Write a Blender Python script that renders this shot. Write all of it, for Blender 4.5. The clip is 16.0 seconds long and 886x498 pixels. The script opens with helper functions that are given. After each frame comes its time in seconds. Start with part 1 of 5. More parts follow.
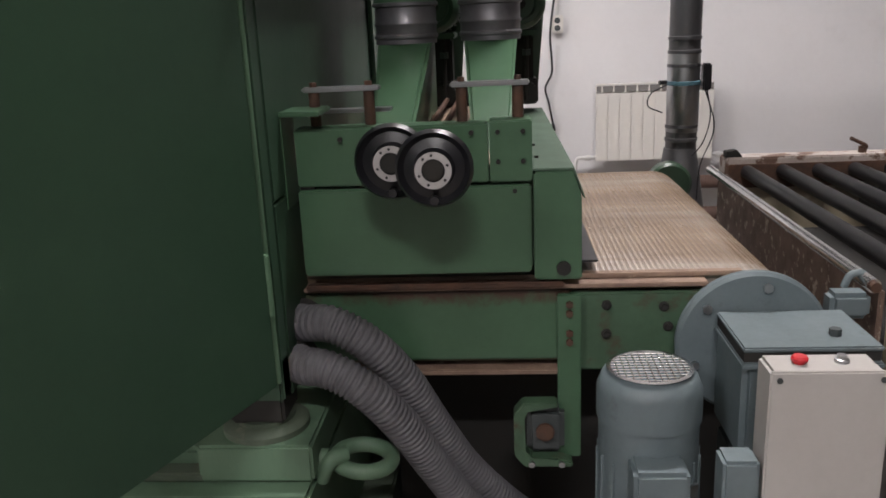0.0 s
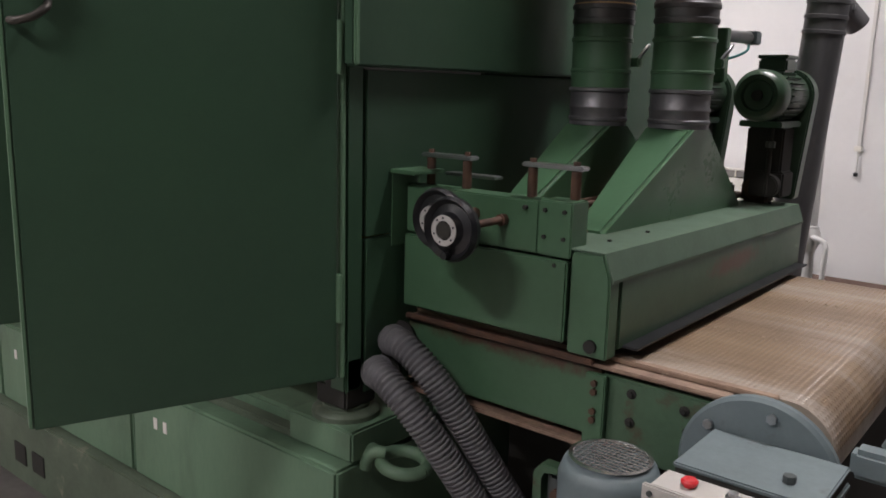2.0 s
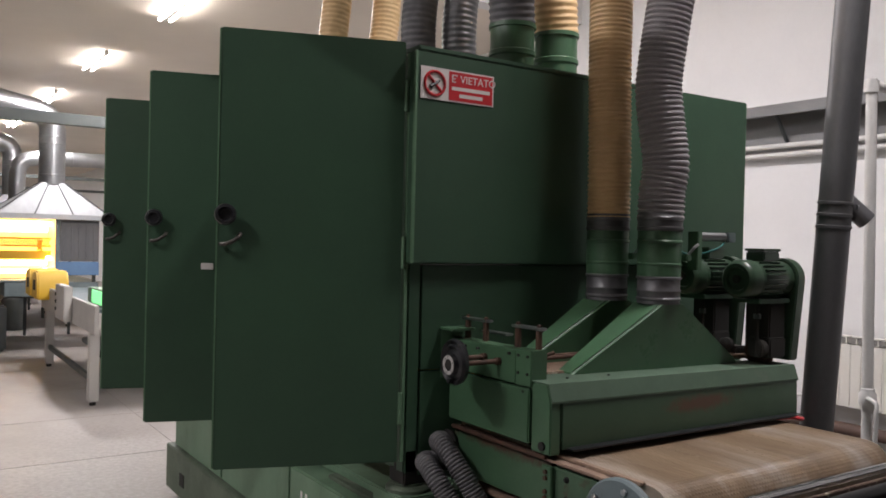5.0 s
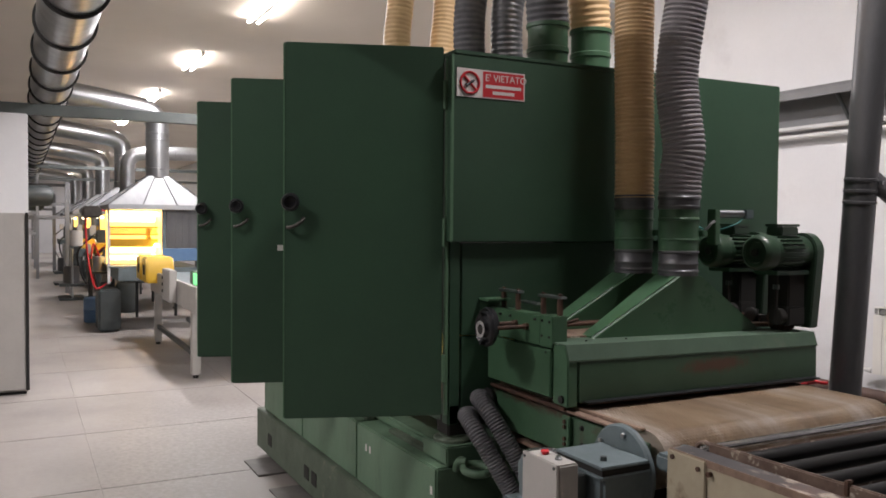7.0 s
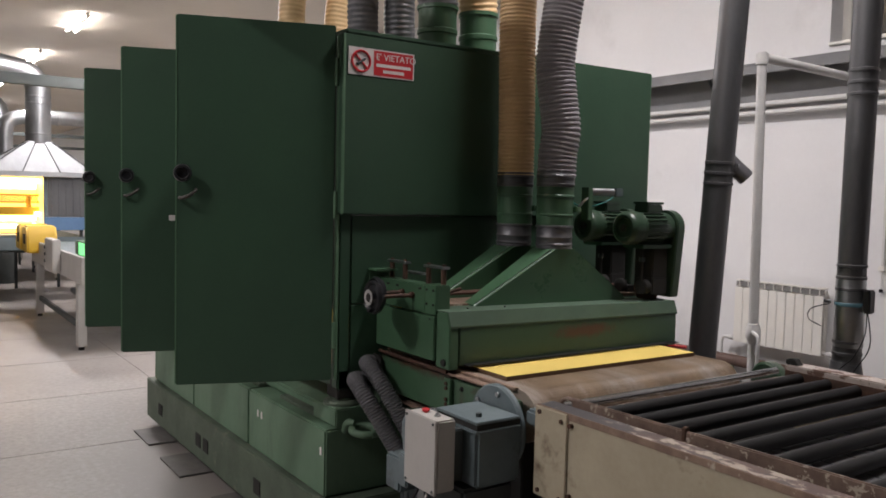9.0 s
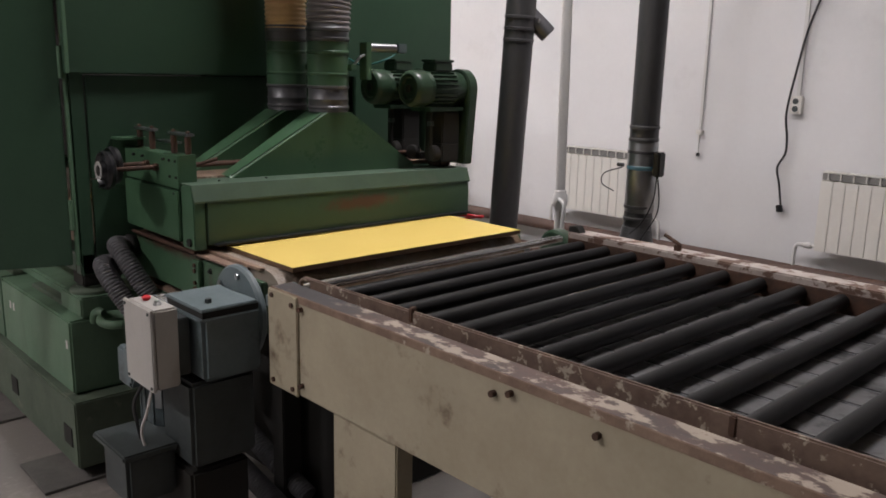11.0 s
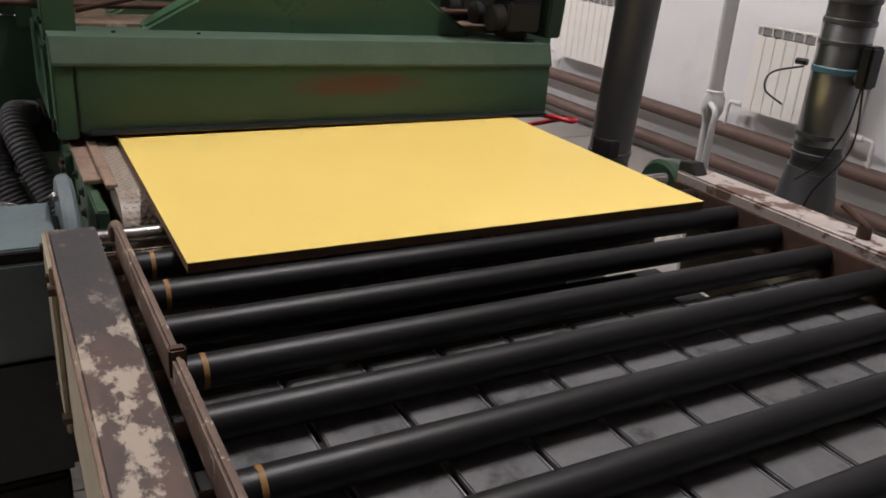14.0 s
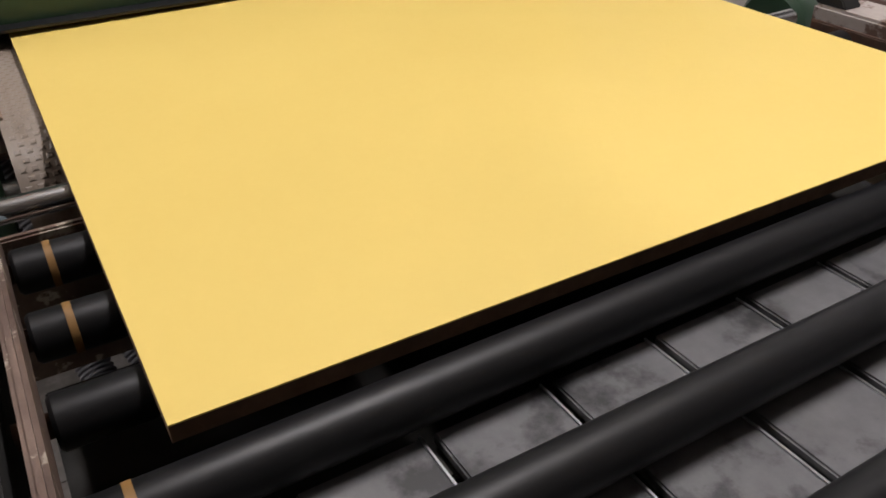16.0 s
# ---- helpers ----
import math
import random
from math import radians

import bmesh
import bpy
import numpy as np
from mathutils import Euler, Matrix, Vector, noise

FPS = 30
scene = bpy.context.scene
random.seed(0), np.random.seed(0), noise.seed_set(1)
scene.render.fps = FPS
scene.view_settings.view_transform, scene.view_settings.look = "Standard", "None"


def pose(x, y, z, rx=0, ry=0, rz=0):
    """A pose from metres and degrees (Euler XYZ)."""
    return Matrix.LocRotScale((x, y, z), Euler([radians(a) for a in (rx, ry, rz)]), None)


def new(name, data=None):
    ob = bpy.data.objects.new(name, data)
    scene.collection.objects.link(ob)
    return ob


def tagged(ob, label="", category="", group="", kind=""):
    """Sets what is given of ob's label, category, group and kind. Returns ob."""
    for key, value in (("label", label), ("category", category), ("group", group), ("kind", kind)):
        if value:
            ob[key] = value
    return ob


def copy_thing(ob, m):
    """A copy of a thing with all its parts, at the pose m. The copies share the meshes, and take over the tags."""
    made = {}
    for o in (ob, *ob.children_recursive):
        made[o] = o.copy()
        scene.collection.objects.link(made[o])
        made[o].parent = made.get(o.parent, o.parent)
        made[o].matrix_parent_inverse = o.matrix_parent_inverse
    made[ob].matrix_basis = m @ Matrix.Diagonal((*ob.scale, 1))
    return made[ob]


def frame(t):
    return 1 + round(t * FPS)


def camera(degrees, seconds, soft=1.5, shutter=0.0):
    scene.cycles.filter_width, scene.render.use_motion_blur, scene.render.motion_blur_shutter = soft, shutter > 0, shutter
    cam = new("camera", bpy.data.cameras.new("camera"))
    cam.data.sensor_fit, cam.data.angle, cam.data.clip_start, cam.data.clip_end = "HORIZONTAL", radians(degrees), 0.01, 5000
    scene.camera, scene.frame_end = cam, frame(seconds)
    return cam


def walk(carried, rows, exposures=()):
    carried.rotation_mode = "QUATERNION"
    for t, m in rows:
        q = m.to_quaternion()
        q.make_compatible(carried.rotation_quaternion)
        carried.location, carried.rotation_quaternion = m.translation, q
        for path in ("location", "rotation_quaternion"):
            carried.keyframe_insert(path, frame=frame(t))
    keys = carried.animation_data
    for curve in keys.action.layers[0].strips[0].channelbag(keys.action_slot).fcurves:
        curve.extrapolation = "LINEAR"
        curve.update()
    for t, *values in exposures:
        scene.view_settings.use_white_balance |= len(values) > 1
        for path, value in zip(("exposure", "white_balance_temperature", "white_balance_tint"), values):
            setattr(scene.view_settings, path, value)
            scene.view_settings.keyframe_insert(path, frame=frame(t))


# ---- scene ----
cam = camera(57.0, 16.0, soft=1.7)
METRES, EYE, TILT, LEAN, TURN = 5.6, 1.52, 0.0, 0.0, 4.6
ROWS = [
    (0.0, 0.0, 0.0, 0.0, -0.68, -15.56, 2.45),
    (0.5, 0.0513, 0.0224, 0.0038, 7.62, -15.55, 0.4),
    (1.0, 0.1021, 0.0266, 0.003, 23.74, -15.4, -1.75),
    (1.5, 0.1341, 0.0224, 0.0029, 30.71, -14.4, -3.25),
    (2.0, 0.1677, 0.004, 0.0085, 34.6, -11.32, -1.58),
    (2.5, 0.2155, -0.0051, 0.016, 40.72, -6.68, -1.6),
    (3.0, 0.2564, -0.0122, 0.0223, 45.11, -4.18, -1.83),
    (3.5, 0.2874, -0.0296, 0.026, 45.93, -3.55, -1.94),
    (4.0, 0.3233, -0.0419, 0.0281, 47.19, -2.54, -1.83),
    (6.5, 0.4491, -0.0745, 0.0307, 57.56, -0.28, -0.92),
    (7.0, 0.4691, -0.071, 0.0284, 58.15, -1.71, -0.43),
    (7.5, 0.4844, -0.0729, 0.0284, 56.23, -3.38, -0.53),
    (8.0, 0.4852, -0.0808, 0.0291, 53.91, -3.6, -1.02),
    (8.5, 0.488, -0.0883, 0.0287, 52.37, -3.67, -1.44),
    (9.0, 0.4984, -0.0835, 0.0292, 50.98, -3.5, -1.34),
    (9.5, 0.5146, -0.0678, 0.0296, 47.29, -4.88, -1.37),
    (10.0, 0.5198, -0.0502, 0.0277, 43.32, -7.88, -1.94),
    (12.5, 0.4712, 0.1478, 0.0148, 44.0, -15.75, -0.99),
    (13.0, 0.4573, 0.184, 0.0146, 46.34, -16.88, -1.43),
    (13.5, 0.4403, 0.2206, 0.0076, 53.59, -19.71, -3.02),
    (14.0, 0.4121, 0.2378, 0.0028, 57.24, -22.11, -4.12),
    (14.5, 0.3791, 0.2474, -0.0039, 55.96, -24.84, -3.6),
    (15.0, 0.3543, 0.2633, -0.0087, 54.84, -28.55, -2.19),
    (15.5, 0.3367, 0.2756, -0.0131, 55.57, -30.51, -0.66),
    (16.0, 0.3223, 0.2807, -0.018, 54.89, -32.85, 0.94),
]
walk(cam, [(t, pose(0, 0, EYE, TILT, LEAN, TURN) @ pose(METRES * x, METRES * y, METRES * z, 90 + pitch, roll, yaw)) for t, x, y, z, yaw, pitch, roll in ROWS], exposures=[(0.0, -0.05), (1.0, -0.15), (1.5, -0.22), (2.5, -0.12), (4.0, -0.38), (6.5, -0.36), (8.0, -0.42), (9.5, -0.5), (10.2, -0.5), (12.5, -0.3), (14.0, -0.45), (16.0, -0.45)])

# ---- world and lamps ----
world = bpy.data.worlds.new("world")
scene.world = world
world.use_nodes = True
world.node_tree.nodes["Background"].inputs[0].default_value = (0.02, 0.025, 0.04, 1)
world.node_tree.nodes["Background"].inputs[1].default_value = 0.3

LAMP_WATTS = 150.0
CEIL_NEAR, CEIL_FAR = 4.75, 4.05
NEAR_LAMPS = [(0.0, -2.6), (-2.8, 2.85), (0.60, 2.85), (-3.4, -2.6)]
FAR_LAMPS = [(-6.2, 2.2), (-9.6, 2.05), (-13.2, 2.0), (-17.5, 1.9), (-22.0, 1.9), (-28.0, 1.9), (-35.0, 1.9), (-42.0, 1.9)]


# ---- materials ----
def node(nt, kind, **kw):
    n = nt.nodes.new(kind)
    for k, v in kw.items():
        n.inputs[k].default_value = v
    return n


def material(name, a, b=None, rough=0.5, metal=0.0, scale=6.0, fine=60.0, bump=0.15, stain=None, stain_at=0.62, stain_scale=3.0,
             rough_var=0.12, stretch=(1, 1, 1), coat=0.0, specular=0.5, spot=None, stain_soft=0.05, placed=False):
    """Two tones mixed by coarse and fine noise, with an optional third tone in patches, uneven gloss and a fine relief."""
    m = bpy.data.materials.new(name)
    m.use_nodes = True
    nt = m.node_tree
    bsdf = nt.nodes["Principled BSDF"]
    b = b or tuple(c * 0.75 for c in a)
    co = nt.nodes.new("ShaderNodeTexCoord")
    mp = nt.nodes.new("ShaderNodeMapping")
    mp.inputs["Scale"].default_value = stretch
    here = nt.nodes.new("ShaderNodeNewGeometry").outputs["Position"] if placed else co.outputs["Object"]
    nt.links.new(here, mp.inputs["Vector"])
    big = node(nt, "ShaderNodeTexNoise", Scale=scale, Detail=6.0, Roughness=0.6)
    small = node(nt, "ShaderNodeTexNoise", Scale=fine, Detail=4.0, Roughness=0.7)
    for n in (big, small):
        nt.links.new(mp.outputs[0], n.inputs["Vector"])
    add = nt.nodes.new("ShaderNodeMath")
    add.operation = "MULTIPLY_ADD"
    add.inputs[1].default_value = 0.35
    nt.links.new(small.outputs["Fac"], add.inputs[0])
    nt.links.new(big.outputs["Fac"], add.inputs[2])
    ramp = nt.nodes.new("ShaderNodeMapRange")
    ramp.inputs["From Min"].default_value, ramp.inputs["From Max"].default_value = 0.45, 0.9
    nt.links.new(add.outputs[0], ramp.inputs["Value"])
    mix = nt.nodes.new("ShaderNodeMix")
    mix.data_type = "RGBA"
    mix.inputs["A"].default_value, mix.inputs["B"].default_value = (*a, 1), (*b, 1)
    nt.links.new(ramp.outputs[0], mix.inputs["Factor"])
    colour = mix.outputs["Result"]
    if stain:
        patch = node(nt, "ShaderNodeTexNoise", Scale=stain_scale, Detail=8.0, Roughness=0.65)
        nt.links.new(mp.outputs[0], patch.inputs["Vector"])
        edge = nt.nodes.new("ShaderNodeMapRange")
        edge.inputs["From Min"].default_value, edge.inputs["From Max"].default_value = stain_at, stain_at + stain_soft
        nt.links.new(patch.outputs["Fac"], edge.inputs["Value"])
        over = nt.nodes.new("ShaderNodeMix")
        over.data_type = "RGBA"
        over.inputs["B"].default_value = (*stain, 1)
        nt.links.new(edge.outputs[0], over.inputs["Factor"])
        nt.links.new(colour, over.inputs["A"])
        colour = over.outputs["Result"]
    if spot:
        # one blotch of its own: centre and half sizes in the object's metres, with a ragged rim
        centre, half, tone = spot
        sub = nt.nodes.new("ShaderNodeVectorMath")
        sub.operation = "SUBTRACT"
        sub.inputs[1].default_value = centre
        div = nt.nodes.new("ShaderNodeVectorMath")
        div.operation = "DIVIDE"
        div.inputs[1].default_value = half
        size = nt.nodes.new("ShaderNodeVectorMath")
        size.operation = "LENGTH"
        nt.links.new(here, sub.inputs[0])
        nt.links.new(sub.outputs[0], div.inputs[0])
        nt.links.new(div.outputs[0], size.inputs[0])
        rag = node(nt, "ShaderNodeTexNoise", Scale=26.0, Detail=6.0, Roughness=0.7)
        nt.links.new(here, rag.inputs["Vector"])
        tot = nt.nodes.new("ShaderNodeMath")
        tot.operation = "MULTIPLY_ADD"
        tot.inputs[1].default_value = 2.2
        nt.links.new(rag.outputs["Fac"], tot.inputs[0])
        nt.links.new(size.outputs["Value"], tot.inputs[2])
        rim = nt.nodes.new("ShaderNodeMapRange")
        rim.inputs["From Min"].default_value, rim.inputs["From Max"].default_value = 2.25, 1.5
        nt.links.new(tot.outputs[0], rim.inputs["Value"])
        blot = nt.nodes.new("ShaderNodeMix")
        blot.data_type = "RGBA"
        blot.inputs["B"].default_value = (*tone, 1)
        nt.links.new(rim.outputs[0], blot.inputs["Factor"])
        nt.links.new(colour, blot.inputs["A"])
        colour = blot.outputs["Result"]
    nt.links.new(colour, bsdf.inputs["Base Color"])
    gloss = nt.nodes.new("ShaderNodeMapRange")
    gloss.inputs["To Min"].default_value, gloss.inputs["To Max"].default_value = max(rough - rough_var, 0.03), min(rough + rough_var, 1)
    nt.links.new(add.outputs[0], gloss.inputs["Value"])
    nt.links.new(gloss.outputs[0], bsdf.inputs["Roughness"])
    bsdf.inputs["Metallic"].default_value = metal
    bsdf.inputs["Coat Weight"].default_value = coat
    bsdf.inputs["Specular IOR Level"].default_value = specular
    if bump:
        bp = node(nt, "ShaderNodeBump", Strength=bump, Distance=0.004)
        nt.links.new(add.outputs[0], bp.inputs["Height"])
        nt.links.new(bp.outputs[0], bsdf.inputs["Normal"])
    return m


def glow(name, colour, strength):
    m = bpy.data.materials.new(name)
    m.use_nodes = True
    b = m.node_tree.nodes["Principled BSDF"]
    b.inputs["Base Color"].default_value = (*colour, 1)
    b.inputs["Emission Color"].default_value = (*colour, 1)
    b.inputs["Emission Strength"].default_value = strength
    return m


GREEN = material("green_enamel", (0.034, 0.076, 0.043), (0.027, 0.062, 0.036), rough=0.42, scale=2.5, bump=0.05, rough_var=0.08)
GREEN_LIGHT = material("green_enamel_edge", (0.12, 0.21, 0.13), (0.085, 0.165, 0.095), rough=0.45)
GREEN_OLD = material("worn_green_paint", (0.062, 0.130, 0.071), (0.048, 0.104, 0.056), rough=0.34, scale=4, bump=0.06, stain=(0.035, 0.05, 0.03), stain_at=0.66)
GREEN_BEAM = material("scuffed_green_beam_paint", (0.040, 0.082, 0.044), (0.032, 0.066, 0.036), rough=0.38, scale=3, bump=0.06, stain=(0.045, 0.05, 0.028), stain_at=0.66, spot=((0.16, 0.03, 0.118), (0.27, 0.19, 0.034), (0.075, 0.036, 0.02)))
GREEN_GRIMY = material("grimy_green_paint", (0.06, 0.115, 0.066), (0.04, 0.075, 0.043), rough=0.5, scale=7, bump=0.12, stain=(0.06, 0.034, 0.02), stain_at=0.56, stain_soft=0.12, stain_scale=11)
GREEN_GLOSS = material("glossy_green_paint", (0.066, 0.14, 0.075), (0.052, 0.115, 0.06), rough=0.27, scale=4, bump=0.05, stain=(0.035, 0.05, 0.03), stain_at=0.68)
GREEN_DARK = material("dark_glossy_green", (0.034, 0.064, 0.038), (0.026, 0.05, 0.03), rough=0.28, scale=6, bump=0.05, stain=(0.02, 0.028, 0.02), stain_at=0.64)
# Paler beam green: overhead light put into the colour, with some dust
GREEN_LIT_DUSTY = material("lit_dusty_green_paint", (0.07, 0.115, 0.077), (0.055, 0.092, 0.06), rough=0.55, scale=6, bump=0.08, stain=(0.13, 0.145, 0.115), stain_at=0.6, stain_soft=0.2)
GREEN_SIDE = material("rust_lipped_green_paint", (0.062, 0.130, 0.071), (0.048, 0.104, 0.056), rough=0.42, scale=4, bump=0.1, stain=(0.04, 0.055, 0.035), stain_at=0.64, stain_soft=0.15, spot=((-0.1, -0.63, 0.962), (0.45, 0.2, 0.032), (0.055, 0.026, 0.016)))
GREEN_BASE = material("pale_green_paint", (0.12, 0.195, 0.125), (0.09, 0.155, 0.097), rough=0.5, scale=3, bump=0.08, stain=(0.05, 0.08, 0.05), stain_at=0.54, stain_soft=0.25, stain_scale=2.2, stretch=(1.6, 1, 0.5))
PLINTH = material("grimy_green_plinth", (0.095, 0.122, 0.085), (0.06, 0.08, 0.055), rough=0.6, scale=5, stain=(0.16, 0.16, 0.12), stain_at=0.6)
RUST = material("rusty_steel", (0.10, 0.045, 0.025), (0.045, 0.028, 0.02), rough=0.75, scale=18, bump=0.3)
# Grime; also painted shade for the sander's inside, under the belt, gaps and slots
DARK = material("dark_grime_and_shade", (0.012, 0.012, 0.011), (0.022, 0.019, 0.016), rough=0.8, scale=9)
BLACK = material("black_plastic", (0.010, 0.010, 0.012), (0.014, 0.014, 0.016), rough=0.3, bump=0.03)
RUBBER = material("black_rubber_sleeve", (0.007, 0.007, 0.008), (0.012, 0.0115, 0.0115), rough=0.37, specular=0.32, scale=5, fine=120, bump=0.08, stain=(0.034, 0.028, 0.024), stain_at=0.68, stain_scale=5, stretch=(1, 0.4, 1))
STEEL = material("galvanised_steel", (0.46, 0.47, 0.48), (0.36, 0.37, 0.38), rough=0.30, metal=1.0, scale=7, bump=0.06)
CHROME = material("bright_steel", (0.72, 0.72, 0.72), (0.6, 0.6, 0.6), rough=0.16, metal=1.0, bump=0.02)
DUCT_GREY = material("dull_zinc_duct", (0.16, 0.16, 0.165), (0.12, 0.12, 0.125), rough=0.42, metal=0.7, scale=5, bump=0.05, stretch=(1, 1, 0.3))
DUCT_CUFF = material("dull_galvanised_cuff", (0.18, 0.177, 0.185), (0.125, 0.122, 0.13), rough=0.42, metal=0.6, scale=9, bump=0.05)
GREY_PAINT = material("blue_grey_paint", (0.14, 0.175, 0.185), (0.10, 0.128, 0.136), rough=0.45, scale=5, stain=(0.055, 0.058, 0.056), stain_at=0.6, stain_soft=0.12, stain_scale=6)
GREY_DARK = material("dark_grey_paint", (0.05, 0.06, 0.06), (0.035, 0.04, 0.04), rough=0.5, scale=7, stain=(0.1, 0.1, 0.095), stain_at=0.66)
BEIGE = material("beige_enamel", (0.43, 0.41, 0.385), (0.375, 0.355, 0.33), rough=0.5, scale=4, bump=0.03)
CREAM = material("chipped_cream_paint", (0.42, 0.37, 0.27), (0.34, 0.29, 0.205), rough=0.6, scale=4, bump=0.1, stain=(0.15, 0.11, 0.075), stain_at=0.585, stain_soft=0.13, stain_scale=6)
CREAM_TOP = material("flaking_cream_and_dark_steel", (0.055, 0.045, 0.043), (0.13, 0.075, 0.06), rough=0.5, scale=9, bump=0.25, stain=(0.37, 0.31, 0.25), stain_at=0.505, stain_scale=17, stretch=(0.7, 1.2, 1), spot=((-1.28, -0.70, 1.0), (0.27, 0.35, 0.2), (0.052, 0.047, 0.048)))
RAIL_OLD = material("scuffed_brown_rail", (0.30, 0.21, 0.15), (0.16, 0.10, 0.075), rough=0.6, scale=14, bump=0.2, stain=(0.45, 0.38, 0.3), stain_at=0.6, stain_scale=16)
BAR_OLD = material("dark_scuffed_bar", (0.19, 0.13, 0.10), (0.09, 0.055, 0.042), rough=0.5, scale=14, bump=0.2, stain=(0.42, 0.36, 0.29), stain_at=0.57, stain_scale=30)
FAR_RAIL = material("flaking_white_rail", (0.44, 0.39, 0.36), (0.32, 0.275, 0.245), rough=0.65, scale=10, bump=0.2, stain=(0.12, 0.07, 0.05), stain_at=0.51, stain_scale=14)
SLAT = material("grey_worn_slat", (0.165, 0.163, 0.167), (0.09, 0.088, 0.09), rough=0.33, rough_var=0.14, scale=9, bump=0.1, stain=(0.028, 0.027, 0.028), stain_at=0.545, stain_soft=0.1, stain_scale=9)
RIVET = material("dull_tan_rivet", (0.34, 0.28, 0.22), (0.22, 0.17, 0.125), rough=0.4, scale=30)
BELT = material("tan_feed_belt", (0.24, 0.17, 0.108), (0.125, 0.083, 0.053), rough=0.30, scale=5, fine=40, bump=0.1, stain=(0.38, 0.335, 0.295), stain_at=0.47, stain_soft=0.22, stain_scale=2.8, stretch=(0.22, 1.6, 1))
PLASTER = material("white_plaster", (0.71, 0.705, 0.715), (0.65, 0.645, 0.655), rough=0.85, scale=1.2, fine=25, bump=0.12, stain=(0.57, 0.56, 0.565), stain_at=0.58, stain_soft=0.2, stain_scale=1.3)
# Dark grey for the two unseen walls, to cut the light they bounce
DIM_WALL = material("grey_unseen_wall", (0.20, 0.20, 0.195), (0.16, 0.16, 0.157), rough=0.8, scale=1.2)
CEILING = material("cream_ceiling", (0.74, 0.665, 0.585), (0.67, 0.60, 0.525), rough=0.9, scale=0.8)
# Its spot paints shade and dirt into the floor colour beside the machine base
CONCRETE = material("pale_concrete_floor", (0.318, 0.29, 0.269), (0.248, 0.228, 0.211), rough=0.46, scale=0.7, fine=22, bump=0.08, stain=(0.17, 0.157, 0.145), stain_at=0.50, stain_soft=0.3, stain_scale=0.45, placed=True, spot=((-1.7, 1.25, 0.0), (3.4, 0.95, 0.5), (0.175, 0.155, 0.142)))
WHITE = material("white_radiator_enamel", (0.74, 0.72, 0.68), (0.68, 0.66, 0.62), rough=0.35, bump=0.02)
WHITE_PIPE = material("white_plastic_pipe", (0.62, 0.61, 0.60), (0.54, 0.53, 0.52), rough=0.45, bump=0.03)
TUBE_BEAM = material("dull_green_grey_beam", (0.10, 0.112, 0.108), (0.075, 0.085, 0.082), rough=0.5, scale=3)
GIRDER = material("grey_painted_girder", (0.20, 0.20, 0.205), (0.16, 0.16, 0.165), rough=0.6, scale=3)
BROWN_PIPE = material("brown_heating_pipe", (0.115, 0.065, 0.05), (0.075, 0.045, 0.036), rough=0.6, scale=5)
HOSE_YELLOW = material("amber_flexible_hose", (0.72, 0.50, 0.27), (0.60, 0.40, 0.20), rough=0.4, scale=5, bump=0.05)
HOSE_GREY = material("grey_flexible_hose", (0.30, 0.28, 0.29), (0.20, 0.185, 0.193), rough=0.45, scale=5, bump=0.05)
HOSE_DARK = material("dusty_dark_hose", (0.15, 0.145, 0.155), (0.09, 0.088, 0.094), rough=0.6, scale=9, bump=0.05)
BOARD = material("yellow_filled_board_face", (0.80, 0.60, 0.165), (0.775, 0.575, 0.15), rough=0.5, scale=2, fine=90, bump=0.02, rough_var=0.05)
BOARD_EDGE = material("brown_board_core", (0.15, 0.085, 0.045), (0.10, 0.055, 0.03), rough=0.8, scale=30)
PLATE = material("dusty_steel_plate", (0.12, 0.11, 0.10), (0.075, 0.07, 0.065), rough=0.6, scale=6, stain=(0.19, 0.175, 0.16), stain_at=0.6, stain_soft=0.2)
GRILLE_SHADE = material("grey_grille_shade", (0.22, 0.21, 0.20), (0.16, 0.155, 0.15), rough=0.6)
DIAL = material("worn_dial_print", (0.42, 0.40, 0.39), (0.33, 0.31, 0.30), rough=0.5, scale=30)
HANDLE = material("dull_brown_metal", (0.085, 0.075, 0.066), (0.05, 0.044, 0.04), rough=0.4, metal=0.5, scale=20)
RED = material("red_enamel", (0.55, 0.022, 0.03), (0.47, 0.018, 0.025), rough=0.4, bump=0.02)
SIGN_WHITE = material("white_sign_print", (0.66, 0.62, 0.60), (0.6, 0.56, 0.54), rough=0.5, bump=0.02)
YELLOW = material("yellow_machine_paint", (0.72, 0.44, 0.03), (0.65, 0.4, 0.03), rough=0.45)
BLUE = material("blue_machine_panel", (0.10, 0.19, 0.33), (0.08, 0.15, 0.27), rough=0.5)
GALV_BRIGHT = material("bright_zinc_canopy", (0.34, 0.35, 0.36), (0.27, 0.275, 0.285), rough=0.5, metal=0.25, scale=5)
GLASS_DARK = material("dark_window_glass", (0.02, 0.025, 0.03), (0.03, 0.033, 0.036), rough=0.08, bump=0.0)
TUBE = glow("fluorescent_tube", (1.0, 0.93, 0.88), 75.0)
OVEN_GLOW = glow("warm_oven_light", (1.0, 0.66, 0.16), 2.0)
OVEN_GLOW_WHITE = glow("bright_oven_tube", (1.0, 0.86, 0.6), 7.0)
GREEN_GLOW = glow("green_panel_light", (0.25, 0.9, 0.35), 1.2)

# ---- building helpers ----
origin = {}


def thing(name, at, label, category, group="", kind=""):
    ob = new(name)
    ob.location = at
    ob.empty_display_size = 0.1
    origin[ob] = Vector(at)
    return tagged(ob, label, category, group, kind)


